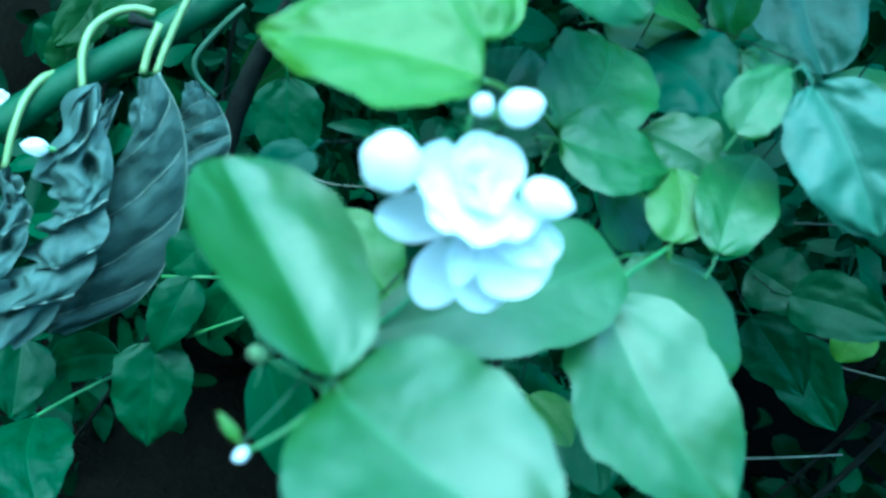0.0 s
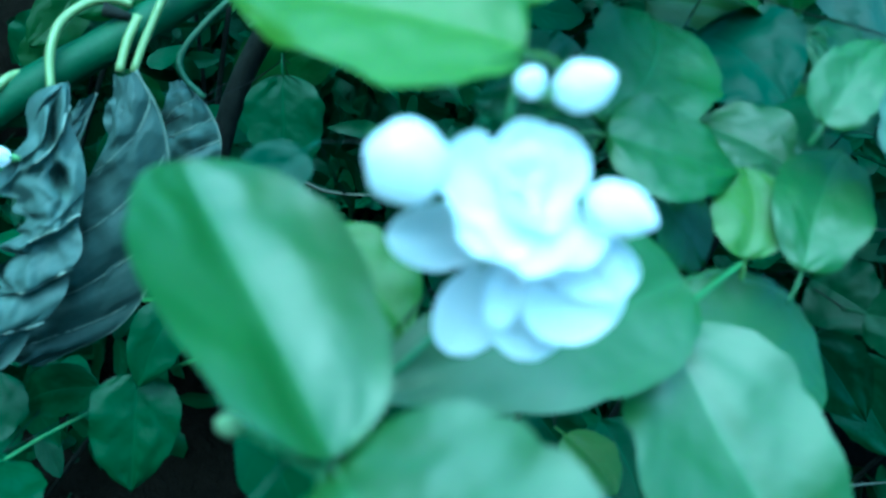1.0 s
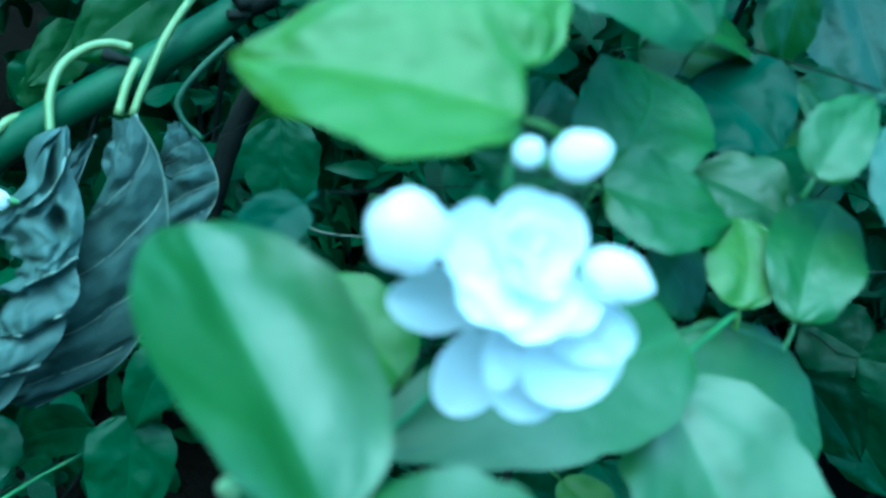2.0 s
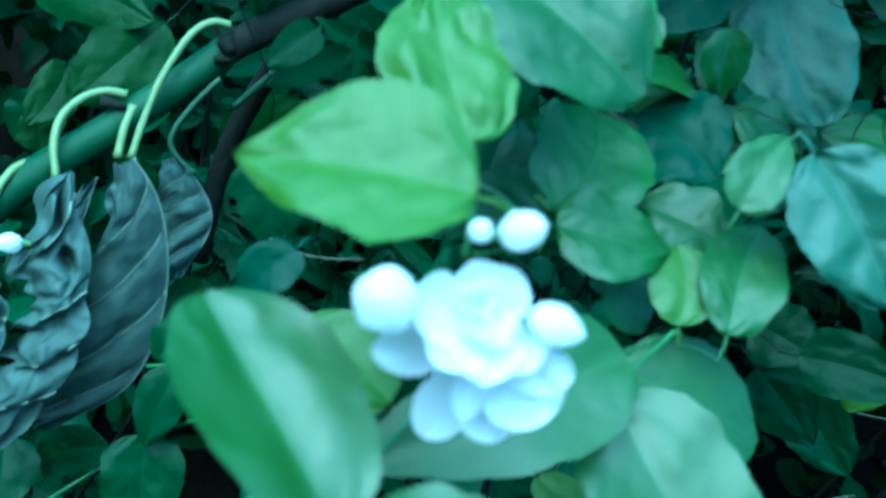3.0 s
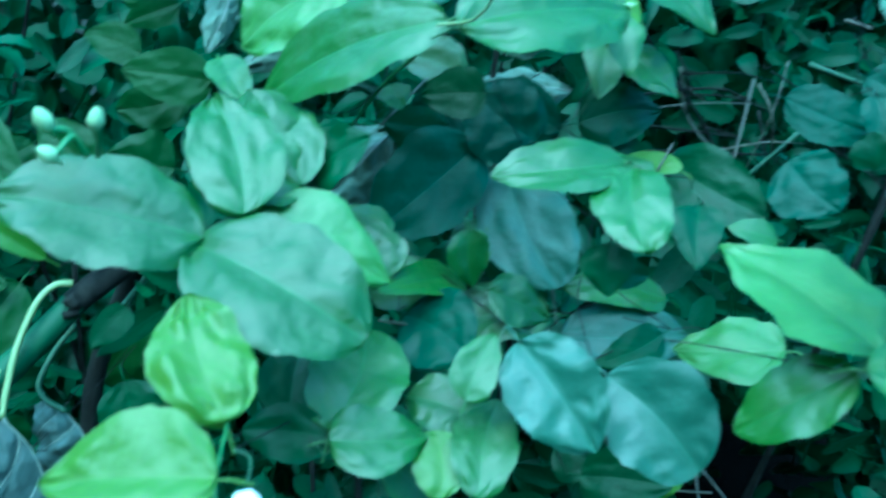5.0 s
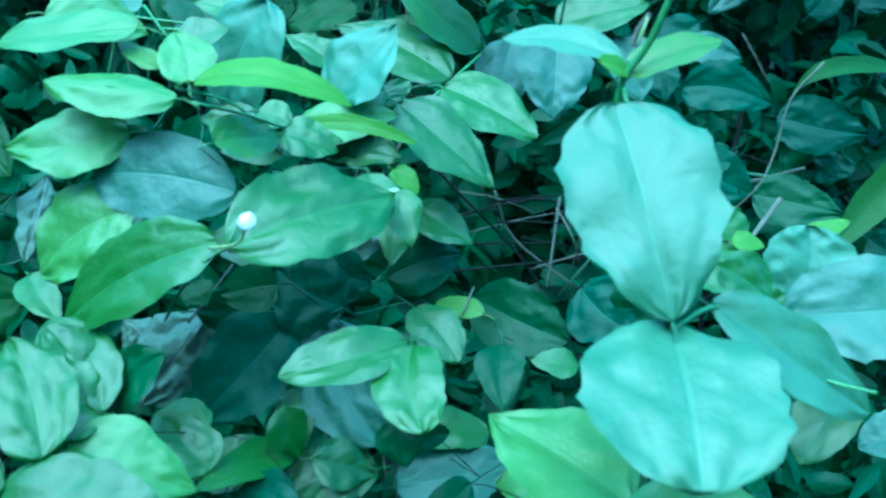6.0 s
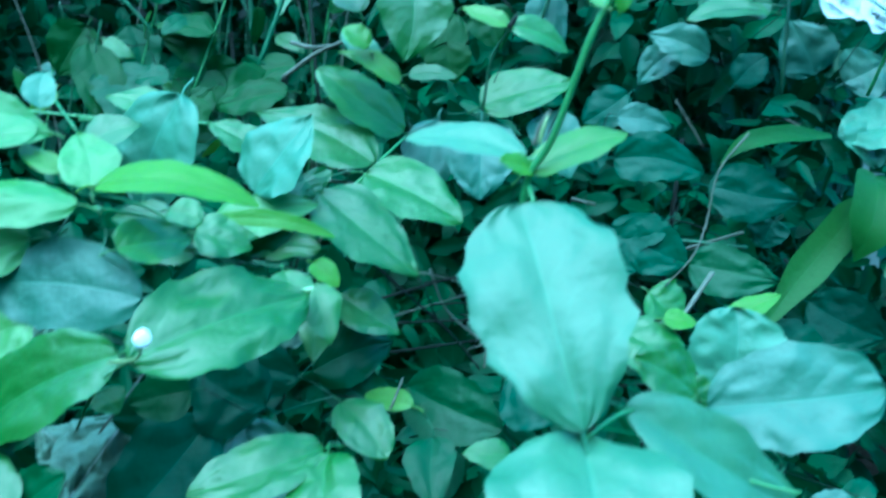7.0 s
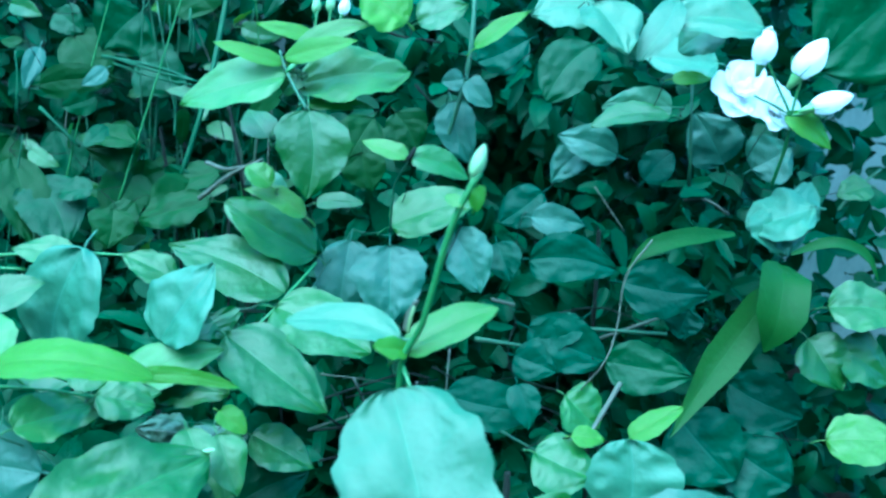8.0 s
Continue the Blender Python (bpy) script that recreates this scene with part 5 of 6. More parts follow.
stem(U, "twig", STRAW, 0.00073, 0.00057, (0.1366, 0.3686, 0.816), (0.1801, 0.3755, 0.8075))
stem(M, "twig", DARKBARK, 0.00108, 0.00086, (0.3181, 0.5476, 0.956), (0.3495, 0.5336, 0.9281), (0.3842, 0.5286, 0.8973), (0.4108, 0.5213, 0.8662))
stem(M, "twig", STRAW, 0.00121, 0.00086, (0.4414, 0.5724, 0.9233), (0.4118, 0.5165, 0.8699))
stem(M, "twig", STRAW, 0.00124, 0.00095, (0.4004, 0.6106, 0.9145), (0.4232, 0.6062, 0.8723), (0.4733, 0.5698, 0.839))
stem(M, "twig", DARKBARK, 0.00130, 0.00098, (0.3724, 0.6442, 0.8524), (0.4682, 0.6069, 0.8662))
stem(M, "twig", DARKBARK, 0.00134, 0.00100, (0.3754, 0.6707, 0.8629), (0.4553, 0.6471, 0.8923), (0.4832, 0.6342, 0.8914))
stem(M, "twig", DARKBARK, 0.00127, 0.00095, (0.3736, 0.6146, 0.839), (0.4806, 0.5772, 0.8644))
stem(M, "twig", DARKBARK, 0.00130, 0.00098, (0.4824, 0.6105, 0.89), (0.4951, 0.5884, 0.8506))
stem(M, "twig", GREEN, 0.00084, 0.00074, (0.1275, 0.4644, 1.0295), (0.1532, 0.4625, 1.0245), (0.1734, 0.4713, 1.0112), (0.1827, 0.4644, 1.0044))
stem(M, "twig", GREEN, 0.00103, 0.00086, (0.0621, 0.6294, 1.0454), (0.0961, 0.6128, 1.0421), (0.1574, 0.5853, 1.0421))
stem(M, "twig", GREEN, 0.00086, 0.00066, (0.1201, 0.6052, 1.0498), (0.1318, 0.5711, 1.0369))
stem(M, "twig", GREEN, 0.00096, 0.00086, (0.1337, 0.4448, 1.027), (0.1605, 0.4416, 1.0224), (0.1841, 0.4391, 1.0154))
stem(M, "twig", GREEN, 0.00103, 0.00095, (0.2722, 0.51, 1.0082), (0.2978, 0.5221, 1.0123), (0.3258, 0.5377, 1.0292), (0.3504, 0.5635, 1.0373))
stem(M, "twig", STRAW, 0.00161, 0.00134, (0.2879, 0.5712, 1.0044), (0.3116, 0.5594, 1.0045))
stem(M, "twig", GREEN, 0.00120, 0.00098, (0.1376, 0.6974, 1.0173), (0.1845, 0.676, 1.0226), (0.2292, 0.6436, 1.0271))
stem(M, "twig", STRAW, 0.00214, 0.00151, (0.2914, 0.6929, 1.0547), (0.3149, 0.6778, 1.0782), (0.3385, 0.6706, 1.0906))
stem(M, "twig", STRAW, 0.00186, 0.00121, (0.3015, 0.709, 1.081), (0.3111, 0.6809, 1.0814), (0.3236, 0.6757, 1.0844))
stem(M, "twig", STRAW, 0.00126, 0.00103, (0.2777, 0.519, 0.9755), (0.286, 0.5297, 0.9842))
stem(M, "stem", BARK, 0.00103, 0.00081, (0.3405, 0.5617, 1.1497), (0.3373, 0.5997, 1.1695), (0.3351, 0.6118, 1.184))
stem(M, "stem", BARK, 0.00108, 0.00076, (0.3968, 0.5384, 1.0644), (0.3947, 0.5291, 1.1012), (0.4005, 0.5176, 1.1229))
stem(M, "stem", GREEN, 0.00107, 0.00081, (0.3362, 0.6002, 1.1694), (0.356, 0.6047, 1.1932), (0.3619, 0.6087, 1.2128))
stem(M, "stem", GREEN, 0.00107, 0.00081, (0.3362, 0.6002, 1.1694), (0.3655, 0.6015, 1.1977), (0.3705, 0.6053, 1.2153))
stem(M, "stem", GREEN, 0.00107, 0.00081, (0.3362, 0.6002, 1.1694), (0.367, 0.5994, 1.1939), (0.3788, 0.6005, 1.2132))
stem(M, "stem", GREEN, 0.00105, 0.00081, (0.1382, 0.3800, 0.9711), (0.1357, 0.3963, 0.9536), (0.1287, 0.4315, 0.9225), (0.1222, 0.4592, 0.8885))
stem(M, "stem", PETIOLE, 0.00080, 0.00060, (0.1359, 0.3756, 0.9722), (0.1454, 0.3631, 0.9787), (0.1472, 0.3491, 0.9878), (0.1464, 0.3385, 0.9970))
stem(B, "grass_stem", SAPBARK, 0.00293, 0.00215, (0.3619, 0.8901, 1.2126), (0.333, 0.8496, 1.1246), (0.3005, 0.8338, 1.0351))
stem(B, "grass_stem", SAPBARK, 0.00244, 0.00204, (0.3487, 1.0091, 1.1993), (0.3463, 0.9874, 1.135))
stem(B, "twig", SAPBARK, 0.00193, 0.00155, (0.2493, 0.977, 1.135), (0.3013, 0.9485, 1.1276), (0.3422, 0.9232, 1.1138))
stem(B, "twig", SAPBARK, 0.00183, 0.00147, (0.1851, 0.9343, 1.0901), (0.2173, 0.906, 1.0556))
stem(R, "stem", BARK, 0.00211, 0.00186, (0.5043, 0.6388, 1.2329), (0.4937, 0.6223, 1.1718), (0.48, 0.6282, 1.1036))
stem(R, "stem", STRAW, 0.00086, 0.00059, (0.5925, 0.4864, 1.06), (0.5781, 0.4941, 1.0288), (0.5717, 0.489, 0.989), (0.5581, 0.4814, 0.9653), (0.5453, 0.4901, 0.9389))
stem(R, "twig", STRAW, 0.00188, 0.00154, (0.5385, 0.4349, 0.9718), (0.521, 0.4267, 0.9575), (0.4984, 0.4114, 0.9487))
stem(R, "twig", STRAW, 0.00163, 0.00129, (0.5248, 0.6066, 0.9738), (0.5373, 0.5886, 0.974))
stem(R, "twig", BARK, 0.00234, 0.00167, (0.5178, 0.6186, 0.9322), (0.5628, 0.5948, 0.9281))
stem(R, "twig", BARK, 0.00208, 0.00173, (0.6077, 0.6103, 0.9355), (0.6924, 0.5681, 0.9355))
stem(R, "twig", BARK, 0.00195, 0.00163, (0.5139, 0.5834, 0.8938), (0.4641, 0.5836, 0.825))
stem(R, "twig", BARK, 0.00163, 0.00130, (0.5206, 0.5702, 0.8662), (0.5503, 0.5496, 0.8496))
stem(R, "twig", STRAW, 0.00179, 0.00143, (0.6524, 0.6162, 0.9159), (0.7104, 0.5961, 0.9405))
stem(R, "stem", BARK, 0.00167, 0.00130, (0.7017, 0.5778, 1.0741), (0.6972, 0.5883, 1.1631))
stem(R, "twig", STRAW, 0.00155, 0.00116, (0.7826, 0.6745, 1.0309), (0.8038, 0.6645, 1.0323), (0.8238, 0.6501, 1.0199))
stem(R, "twig", BARK, 0.00179, 0.00134, (1.0997, 0.698, 1.0456), (1.0603, 0.7051, 1.0108), (1.0118, 0.7029, 0.9369))
stem(R, "stem", GREEN, 0.00163, 0.00124, (0.7528, 0.5321, 1.083), (0.7435, 0.5154, 1.1219), (0.742, 0.5139, 1.1484))
stem(R, "stem", GREEN, 0.00123, 0.00090, (0.7381, 0.5103, 1.1491), (0.7243, 0.5136, 1.1557), (0.7008, 0.5167, 1.1646))
stem(R, "stem", GREEN, 0.00123, 0.00090, (0.7381, 0.5103, 1.1491), (0.7257, 0.5192, 1.1733), (0.7117, 0.5216, 1.1934))
stem(R, "stem", GREEN, 0.00123, 0.00090, (0.7381, 0.5103, 1.1491), (0.7408, 0.5105, 1.17), (0.7409, 0.5055, 1.189))
stem(R, "stem", GREEN, 0.00123, 0.00090, (0.7381, 0.5103, 1.1491), (0.7469, 0.5014, 1.1529), (0.7517, 0.49, 1.1608))
stem(S, "stem", GREEN, 0.00156, 0.00156, (0.3285, 0.2846, 1.1716), (0.3201, 0.2896, 1.1473), (0.3137, 0.2993, 1.1), (0.3077, 0.305, 1.0812), (0.3065, 0.3062, 1.06))
stem(S, "stem", GREEN, 0.00099, 0.00108, (0.3074, 0.3037, 1.0768), (0.3165, 0.2716, 1.0235), (0.3009, 0.2233, 0.9979), (0.3152, 0.224, 0.9645))
stem(S, "stub", STRAW, 0.00117, 0.00099, (0.3061, 0.3016, 1.0959), (0.3077, 0.3014, 1.104), (0.3101, 0.2991, 1.1108))
stem(S, "stub", GREEN, 0.0009, 0.0007, (0.372, 0.2255, 0.9729), (0.384, 0.2133, 0.9705), (0.395, 0.1977, 0.9731))
stem(S, "stem", GREEN, 0.00103, 0.00098, (0.3019, 0.2229, 0.9981), (0.3216, 0.2307, 1.0014), (0.3475, 0.2451, 0.9935))
stem(W, "branch", SAPBARK, 0.00967, 0.00843, (-0.1288, 0.4273, 0.6248), (-0.1036, 0.4471, 0.6521), (-0.0686, 0.4707, 0.6838), (-0.0421, 0.49, 0.7092), (-0.0256, 0.5046, 0.7268))
stem(W, "branch", DARKBARK, 0.00874, 0.00866, (-0.0266, 0.5042, 0.7258), (-0.0136, 0.5125, 0.7363), (0.0156, 0.5315, 0.755), (0.0386, 0.5544, 0.7658))
stem(W, "branch", DARKBARK, 0.00666, 0.00689, (0.0114, 0.546, 0.7416), (-0.0066, 0.5522, 0.6695), (-0.0139, 0.547, 0.622), (-0.0132, 0.5288, 0.5587))
stem(W, "petiole", PETIOLE, 0.00252, 0.00218, (-0.0688, 0.4748, 0.6989), (-0.0787, 0.4736, 0.6983), (-0.0887, 0.4696, 0.6936), (-0.0964, 0.4598, 0.685), (-0.0959, 0.4468, 0.6752), (-0.0897, 0.4333, 0.6635))
stem(W, "petiole", PETIOLE, 0.00232, 0.00197, (-0.0268, 0.5038, 0.7416), (-0.0365, 0.5013, 0.7411), (-0.0456, 0.4926, 0.7334), (-0.0535, 0.4743, 0.714), (-0.0566, 0.4562, 0.6934), (-0.0572, 0.4442, 0.6809))
stem(W, "petiole", PETIOLE, 0.00252, 0.00224, (-0.0642, 0.4711, 0.6954), (-0.0654, 0.4602, 0.6863), (-0.0644, 0.4489, 0.6755))
stem(W, "petiole", PETIOLE, 0.00244, 0.00210, (-0.1066, 0.4535, 0.6570), (-0.1126, 0.4422, 0.6565), (-0.1167, 0.4312, 0.6485), (-0.1166, 0.4158, 0.6361), (-0.1143, 0.4023, 0.6218))
stem(W, "petiole", BARK, 0.00196, 0.00164, (-0.026, 0.5173, 0.7014), (-0.0373, 0.5084, 0.6833), (-0.0441, 0.4974, 0.6678), (-0.0394, 0.4906, 0.6598), (-0.0261, 0.4854, 0.6543))
stem(W, "petiole", BARK, 0.00233, 0.00204, (0.0294, 0.5471, 0.751), (0.0156, 0.5361, 0.7289), (-0.0036, 0.5281, 0.6995), (-0.0145, 0.5254, 0.6816))
stem(W, "scar", DARKBARK, 0.00489, 0.00367, (-0.0283, 0.4975, 0.7354), (-0.0224, 0.4937, 0.7305))
stem(W, "scar", DARKBARK, 0.00276, 0.00215, (-0.0302, 0.4931, 0.7243), (-0.0212, 0.493, 0.7282))
stem(W, "scar", DARKBARK, 0.00357, 0.00179, (-0.0799, 0.4687, 0.6943), (-0.0676, 0.4682, 0.6952))
stem(M, "node", DARKBARK, 0.00203, 0.00127, (0.3982, 0.5162, 1.1225), (0.4026, 0.5148, 1.1312))
stem(B, "twig", SAPBARK, 0.00116, 0.00116, (0.3137, 0.9367, 1.1118), (0.3146, 0.9329, 1.086), (0.3112, 0.9201, 1.0618))
stem(B, "twig", SAPBARK, 0.00120, 0.00120, (0.342, 0.9843, 1.186), (0.3377, 0.97, 1.14))
stem(B, "twig", SAPBARK, 0.00120, 0.00120, (0.322, 0.9947, 1.1875), (0.3203, 0.9833, 1.1531))
stem(B, "twig", SAPBARK, 0.00110, 0.00110, (0.1678, 0.9612, 1.1414), (0.1675, 0.951, 1.1125), (0.1637, 0.9425, 1.0833))
stem(B, "twig", SAPBARK, 0.00151, 0.00114, (0.2549, 0.9517, 1.1376), (0.2927, 0.9292, 1.1272), (0.3332, 0.9061, 1.1192))
stem(B, "twig", SAPBARK, 0.00114, 0.00114, (0.257, 0.9486, 1.1318), (0.2947, 0.9257, 1.1203), (0.3303, 0.9062, 1.1152))
stem(B, "twig", DARKBARK, 0.00155, 0.00116, (0.4957, 0.8744, 1.1909), (0.526, 0.8537, 1.1753), (0.5677, 0.8315, 1.171))
stem(B, "twig", DARKBARK, 0.00155, 0.00116, (0.5406, 0.8295, 1.1276), (0.5573, 0.8136, 1.1066))
stem(R, "twig", DARKBARK, 0.00105, 0.00070, (0.5512, 0.6275, 0.8723), (0.6066, 0.5924, 0.8511), (0.6329, 0.5692, 0.8228))
stem(R, "twig", DARKBARK, 0.00108, 0.00072, (0.6051, 0.6459, 0.9332), (0.6547, 0.6252, 0.9443), (0.6976, 0.5995, 0.9319))
stem(R, "twig", DARKBARK, 0.00110, 0.00073, (0.759, 0.5862, 0.9148), (0.7957, 0.5539, 0.8754), (0.8261, 0.5189, 0.8198))
stem(R, "twig", STRAW, 0.0009, 0.0006, (0.6886, 0.7024, 1.0435), (0.7035, 0.6857, 1.0175), (0.7126, 0.6756, 1.0018))
stem(S, "stub", PETIOLE, 0.00098, 0.00065, (0.3043, 0.294, 1.0984), (0.3049, 0.2936, 1.1047), (0.3068, 0.2945, 1.11))

stem(M, "twig", DARKBARK, 0.0008, 0.0005, (0.3797, 0.5709, 0.9193), (0.4113, 0.5522, 0.9311), (0.4577, 0.5664, 0.9255))
stem(M, "twig", STRAW, 0.0008, 0.0005, (0.3657, 0.6220, 0.8661), (0.4150, 0.6016, 0.8895), (0.4775, 0.6141, 0.8939))
stem(M, "twig", DARKBARK, 0.0008, 0.0005, (0.3754, 0.5458, 0.9120), (0.4020, 0.5271, 0.9197), (0.4436, 0.5409, 0.9091))
stem(M, "twig", STRAW, 0.0008, 0.0005, (0.4090, 0.5193, 0.9341), (0.4141, 0.4992, 0.9205), (0.4349, 0.5110, 0.8879))
stem(M, "twig", DARKBARK, 0.0008, 0.0005, (0.3638, 0.5621, 0.9372), (0.3688, 0.5425, 0.9246), (0.3862, 0.5563, 0.8936))
stem(M, "twig", STRAW, 0.0008, 0.0005, (0.4074, 0.5390, 0.8745), (0.4363, 0.5239, 0.8918), (0.4813, 0.5403, 0.8896))
stem(M, "twig", DARKBARK, 0.0008, 0.0005, (0.4584, 0.5801, 0.9304), (0.4753, 0.5585, 0.9237), (0.5090, 0.5688, 0.8989))
stem(M, "twig", STRAW, 0.0008, 0.0005, (0.3919, 0.6705, 0.8920), (0.4224, 0.6474, 0.8935), (0.4648, 0.6576, 0.8759))
stem(M, "twig", DARKBARK, 0.0008, 0.0005, (0.4367, 0.6181, 0.8678), (0.4704, 0.5933, 0.8685), (0.5191, 0.5999, 0.8486))
stem(M, "twig", STRAW, 0.0008, 0.0005, (0.4822, 0.5970, 0.9366), (0.4689, 0.5735, 0.9000), (0.4704, 0.5816, 0.8432))
stem(N, "cane", BARK, 0.008, 0.004, (1.45, 0.45, 0), (1.40, 0.45, 0.7), (0.9866, 0.5486, 1.3236), (0.9197, 0.5507, 1.302))

# grey limp leaves on the sapling
limp_blade(W, ((-0.0546, 0.4354, 0.6873), (-0.0392, 0.4306, 0.6711), (-0.0270, 0.4221, 0.6432), (-0.0223, 0.4107, 0.6040), (-0.0314, 0.3985, 0.5642), (-0.0649, 0.3884, 0.5297)), ((-0.0628, 0.4337, 0.6807), (-0.0601, 0.4269, 0.6593), (-0.0629, 0.4176, 0.6279), (-0.0693, 0.4060, 0.5890), (-0.0770, 0.3957, 0.5551), (-0.0790, 0.3882, 0.5290)), 0.5, 3, 0.003)
limp_blade(W, ((-0.0547, 0.4389, 0.6859), (-0.0445, 0.4336, 0.6670), (-0.0335, 0.4250, 0.6385), (-0.0290, 0.4131, 0.5994), (-0.0377, 0.4012, 0.5592), (-0.0661, 0.3913, 0.5272)), ((-0.0596, 0.4377, 0.6805), (-0.0626, 0.4334, 0.6673), (-0.0603, 0.4279, 0.6491), (-0.0617, 0.4182, 0.6159), (-0.0617, 0.4068, 0.5783), (-0.0707, 0.3941, 0.5361)), 0.6, 4, 0.003)
crumpled_blade(W, ((-0.0868, 0.4281, 0.6707), (-0.0743, 0.4163, 0.6561), (-0.0665, 0.4067, 0.6426), (-0.0636, 0.3991, 0.6306), (-0.0592, 0.3921, 0.6205), (-0.0582, 0.3844, 0.6076), (-0.0608, 0.3761, 0.5922), (-0.0699, 0.3656, 0.5705), (-0.0856, 0.3558, 0.5473)), ((-0.0893, 0.4219, 0.6714), (-0.0909, 0.4058, 0.6515), (-0.0934, 0.3971, 0.6355), (-0.0861, 0.3890, 0.6245), (-0.0910, 0.3823, 0.6108), (-0.0920, 0.3742, 0.5964), (-0.0956, 0.3674, 0.5832), (-0.0992, 0.3605, 0.5700), (-0.1028, 0.3537, 0.5567)), 4.6, 0.0085, 8)
crumpled_blade(W, ((-0.1131, 0.4047, 0.6186), (-0.1016, 0.3948, 0.6132), (-0.0933, 0.3789, 0.6015), (-0.1005, 0.3614, 0.5814)), ((-0.1161, 0.4021, 0.6174), (-0.1103, 0.3881, 0.6109), (-0.1114, 0.3723, 0.5956), (-0.1166, 0.3601, 0.5801)), 3.2, 0.006, 12)
limp_blade(W, ((-0.0389, 0.5, 0.6506), (-0.018, 0.4869, 0.6409), (-0.01, 0.4742, 0.6267), (-0.0191, 0.4573, 0.5997)), ((-0.0453, 0.496, 0.6494), (-0.0439, 0.4838, 0.6366), (-0.0398, 0.4712, 0.6209), (-0.0362, 0.4572, 0.5995)), 0.5, 15, 0.006)
limp_blade(W, ((-0.0733, 0.4509, 0.6582), (-0.0738, 0.4341, 0.6435), (-0.075, 0.4246, 0.6299), (-0.0762, 0.4151, 0.6163)), ((-0.0803, 0.4417, 0.6514), (-0.0835, 0.4279, 0.6398), (-0.0818, 0.4185, 0.6275), (-0.0806, 0.41, 0.6163)), 0.8, 19, 0.005)

# flower cluster of the near shoot
RING_DOME = (((122, 62), 0.86, 26, 0.45, 0.0, 1.05), ((194,), 1.12, 18, 0.4, 0.0, 0.95), ((240, 284, 338), 1.08, 16, 0.4, 0.1, 1.0), ((95, 165, 235, 305, 20), 0.78, 46, 0.6, 0.0, 1.05), ((60, 180, 300), 0.55, 66, 0.8, 0.0, 0.95))
RING_DROOP = (
    ((199,), 0.9, 2, 0.15, 0.1, 0.58),
    ((265,), 1.0, 4, 0.2, 0.1, 0.58),
    ((303,), 0.9, 0, 0.15, 0.1, 0.72),
    ((344,), 0.9, 16, 0.25, 0.05, 0.95),
    ((9,), 0.9, 12, 0.25, 0.1, 0.62),
    ((281,), 0.62, 24, 0.5, 0.0, 0.5),
    ((60, 110, 150), 0.6, 20, 0.3, 0.0, 0.8),
)
RING_FLAT = ((7, 1.0, 6, 0.15, 0.3), (5, 0.8, 25, 0.25, 0.2))
bloom(F, (0.0533, 0.1820, 0.8391), (-0.05, -0.66, 0.75), 0.0160, RING_DOME, 1)
bloom(F, (0.0566, 0.1822, 0.8285), (-0.16, -0.90, 0.32), 0.0255, RING_DROOP, 2)
bud(F, (0.0307, 0.1754, 0.8419), (-0.35, -0.65, 0.55), 0.0080, 0.0165, True, 3)
bud(F, (0.07, 0.1781, 0.844), (0.75, -0.5, 0.25), 0.0056, 0.0127, True, 4)
bud(F, (0.0479, 0.1886, 0.8566), (0.0, -0.5, 0.8), 0.0029, 0.0063, True, 5)
bud(F, (0.0575, 0.1899, 0.8588), (0.35, -0.55, 0.7), 0.0050, 0.0122, True, 6)
bud(F, (0.0169, 0.1593, 0.7879), (-0.6, -0.5, 0.6), 0.0027, 0.0074, False, 7)
bud(F, (0.0192, 0.1357, 0.779), (-0.3, -0.6, 0.2), 0.0017, 0.0052, True, 8)

# cluster on the far shoot
bloom(R, (0.7283, 0.5609, 1.1623), (-0.3, -0.7, 0.6), 0.0310, RING_DOME, 11)
bloom(R, (0.7357, 0.5303, 1.1527), (0.0, -0.8, 0.4), 0.0225, RING_DOME, 12)
bud(R, (0.7122, 0.5252, 1.2042), (-0.05, -0.2, 1.0), 0.0105, 0.0301, True, 13)
bud(R, (0.7456, 0.506, 1.1971), (0.35, -0.3, 0.85), 0.0128, 0.0347, True, 14)
bud(R, (0.7577, 0.4883, 1.1642), (0.9, -0.35, 0.35), 0.0100, 0.0338, True, 15)

# single buds
bud(S, (0.3285, 0.2853, 1.1765), (0.25, -0.1, 1.0), 0.0035, 0.0141, False, 21)
bud(M, (0.1471, 0.3361, 1.0026), (0.1, -0.45, 0.85), 0.0042, 0.0090, True, 22)
bud(M, (0.2388, 0.4042, 0.9909), (0.6, -0.4, 0.3), 0.0015, 0.0079, False, 23)
bud(M, (0.2439, 0.4595, 0.9587), (0.8, -0.5, 0.3), 0.0031, 0.0124, False, 51)
stem(M, "stem", GREEN, 0.0010, 0.0009, (0.2191, 0.4792, 0.9466), (0.2299, 0.4714, 0.9528), (0.2396, 0.4624, 0.9575))
bud(M, (0.3616, 0.6105, 1.2174), (0, -0.1, 1), 0.0037, 0.0114, False, 24)
bud(M, (0.3709, 0.6065, 1.2192), (0, -0.1, 1), 0.0037, 0.0114, False, 25)
bud(M, (0.3799, 0.6016, 1.2179), (0.2, -0.1, 1), 0.0045, 0.0130, True, 26)
bud(U, (-0.0022, 0.309, 0.9336), (0.05, -0.2, 1), 0.0034, 0.0096, False, 27)
bud(U, (-0.0209, 0.3243, 0.9102), (-0.5, -0.3, 0.5), 0.0037, 0.0090, False, 28)
bud(U, (-0.0235, 0.3316, 0.9215), (-0.4, -0.3, 0.8), 0.0041, 0.0112, False, 29)
bloom(D, (-0.1517, 0.5065, 0.5894), (-0.2, -0.8, 0.5), 0.0063, RING_FLAT, 41)
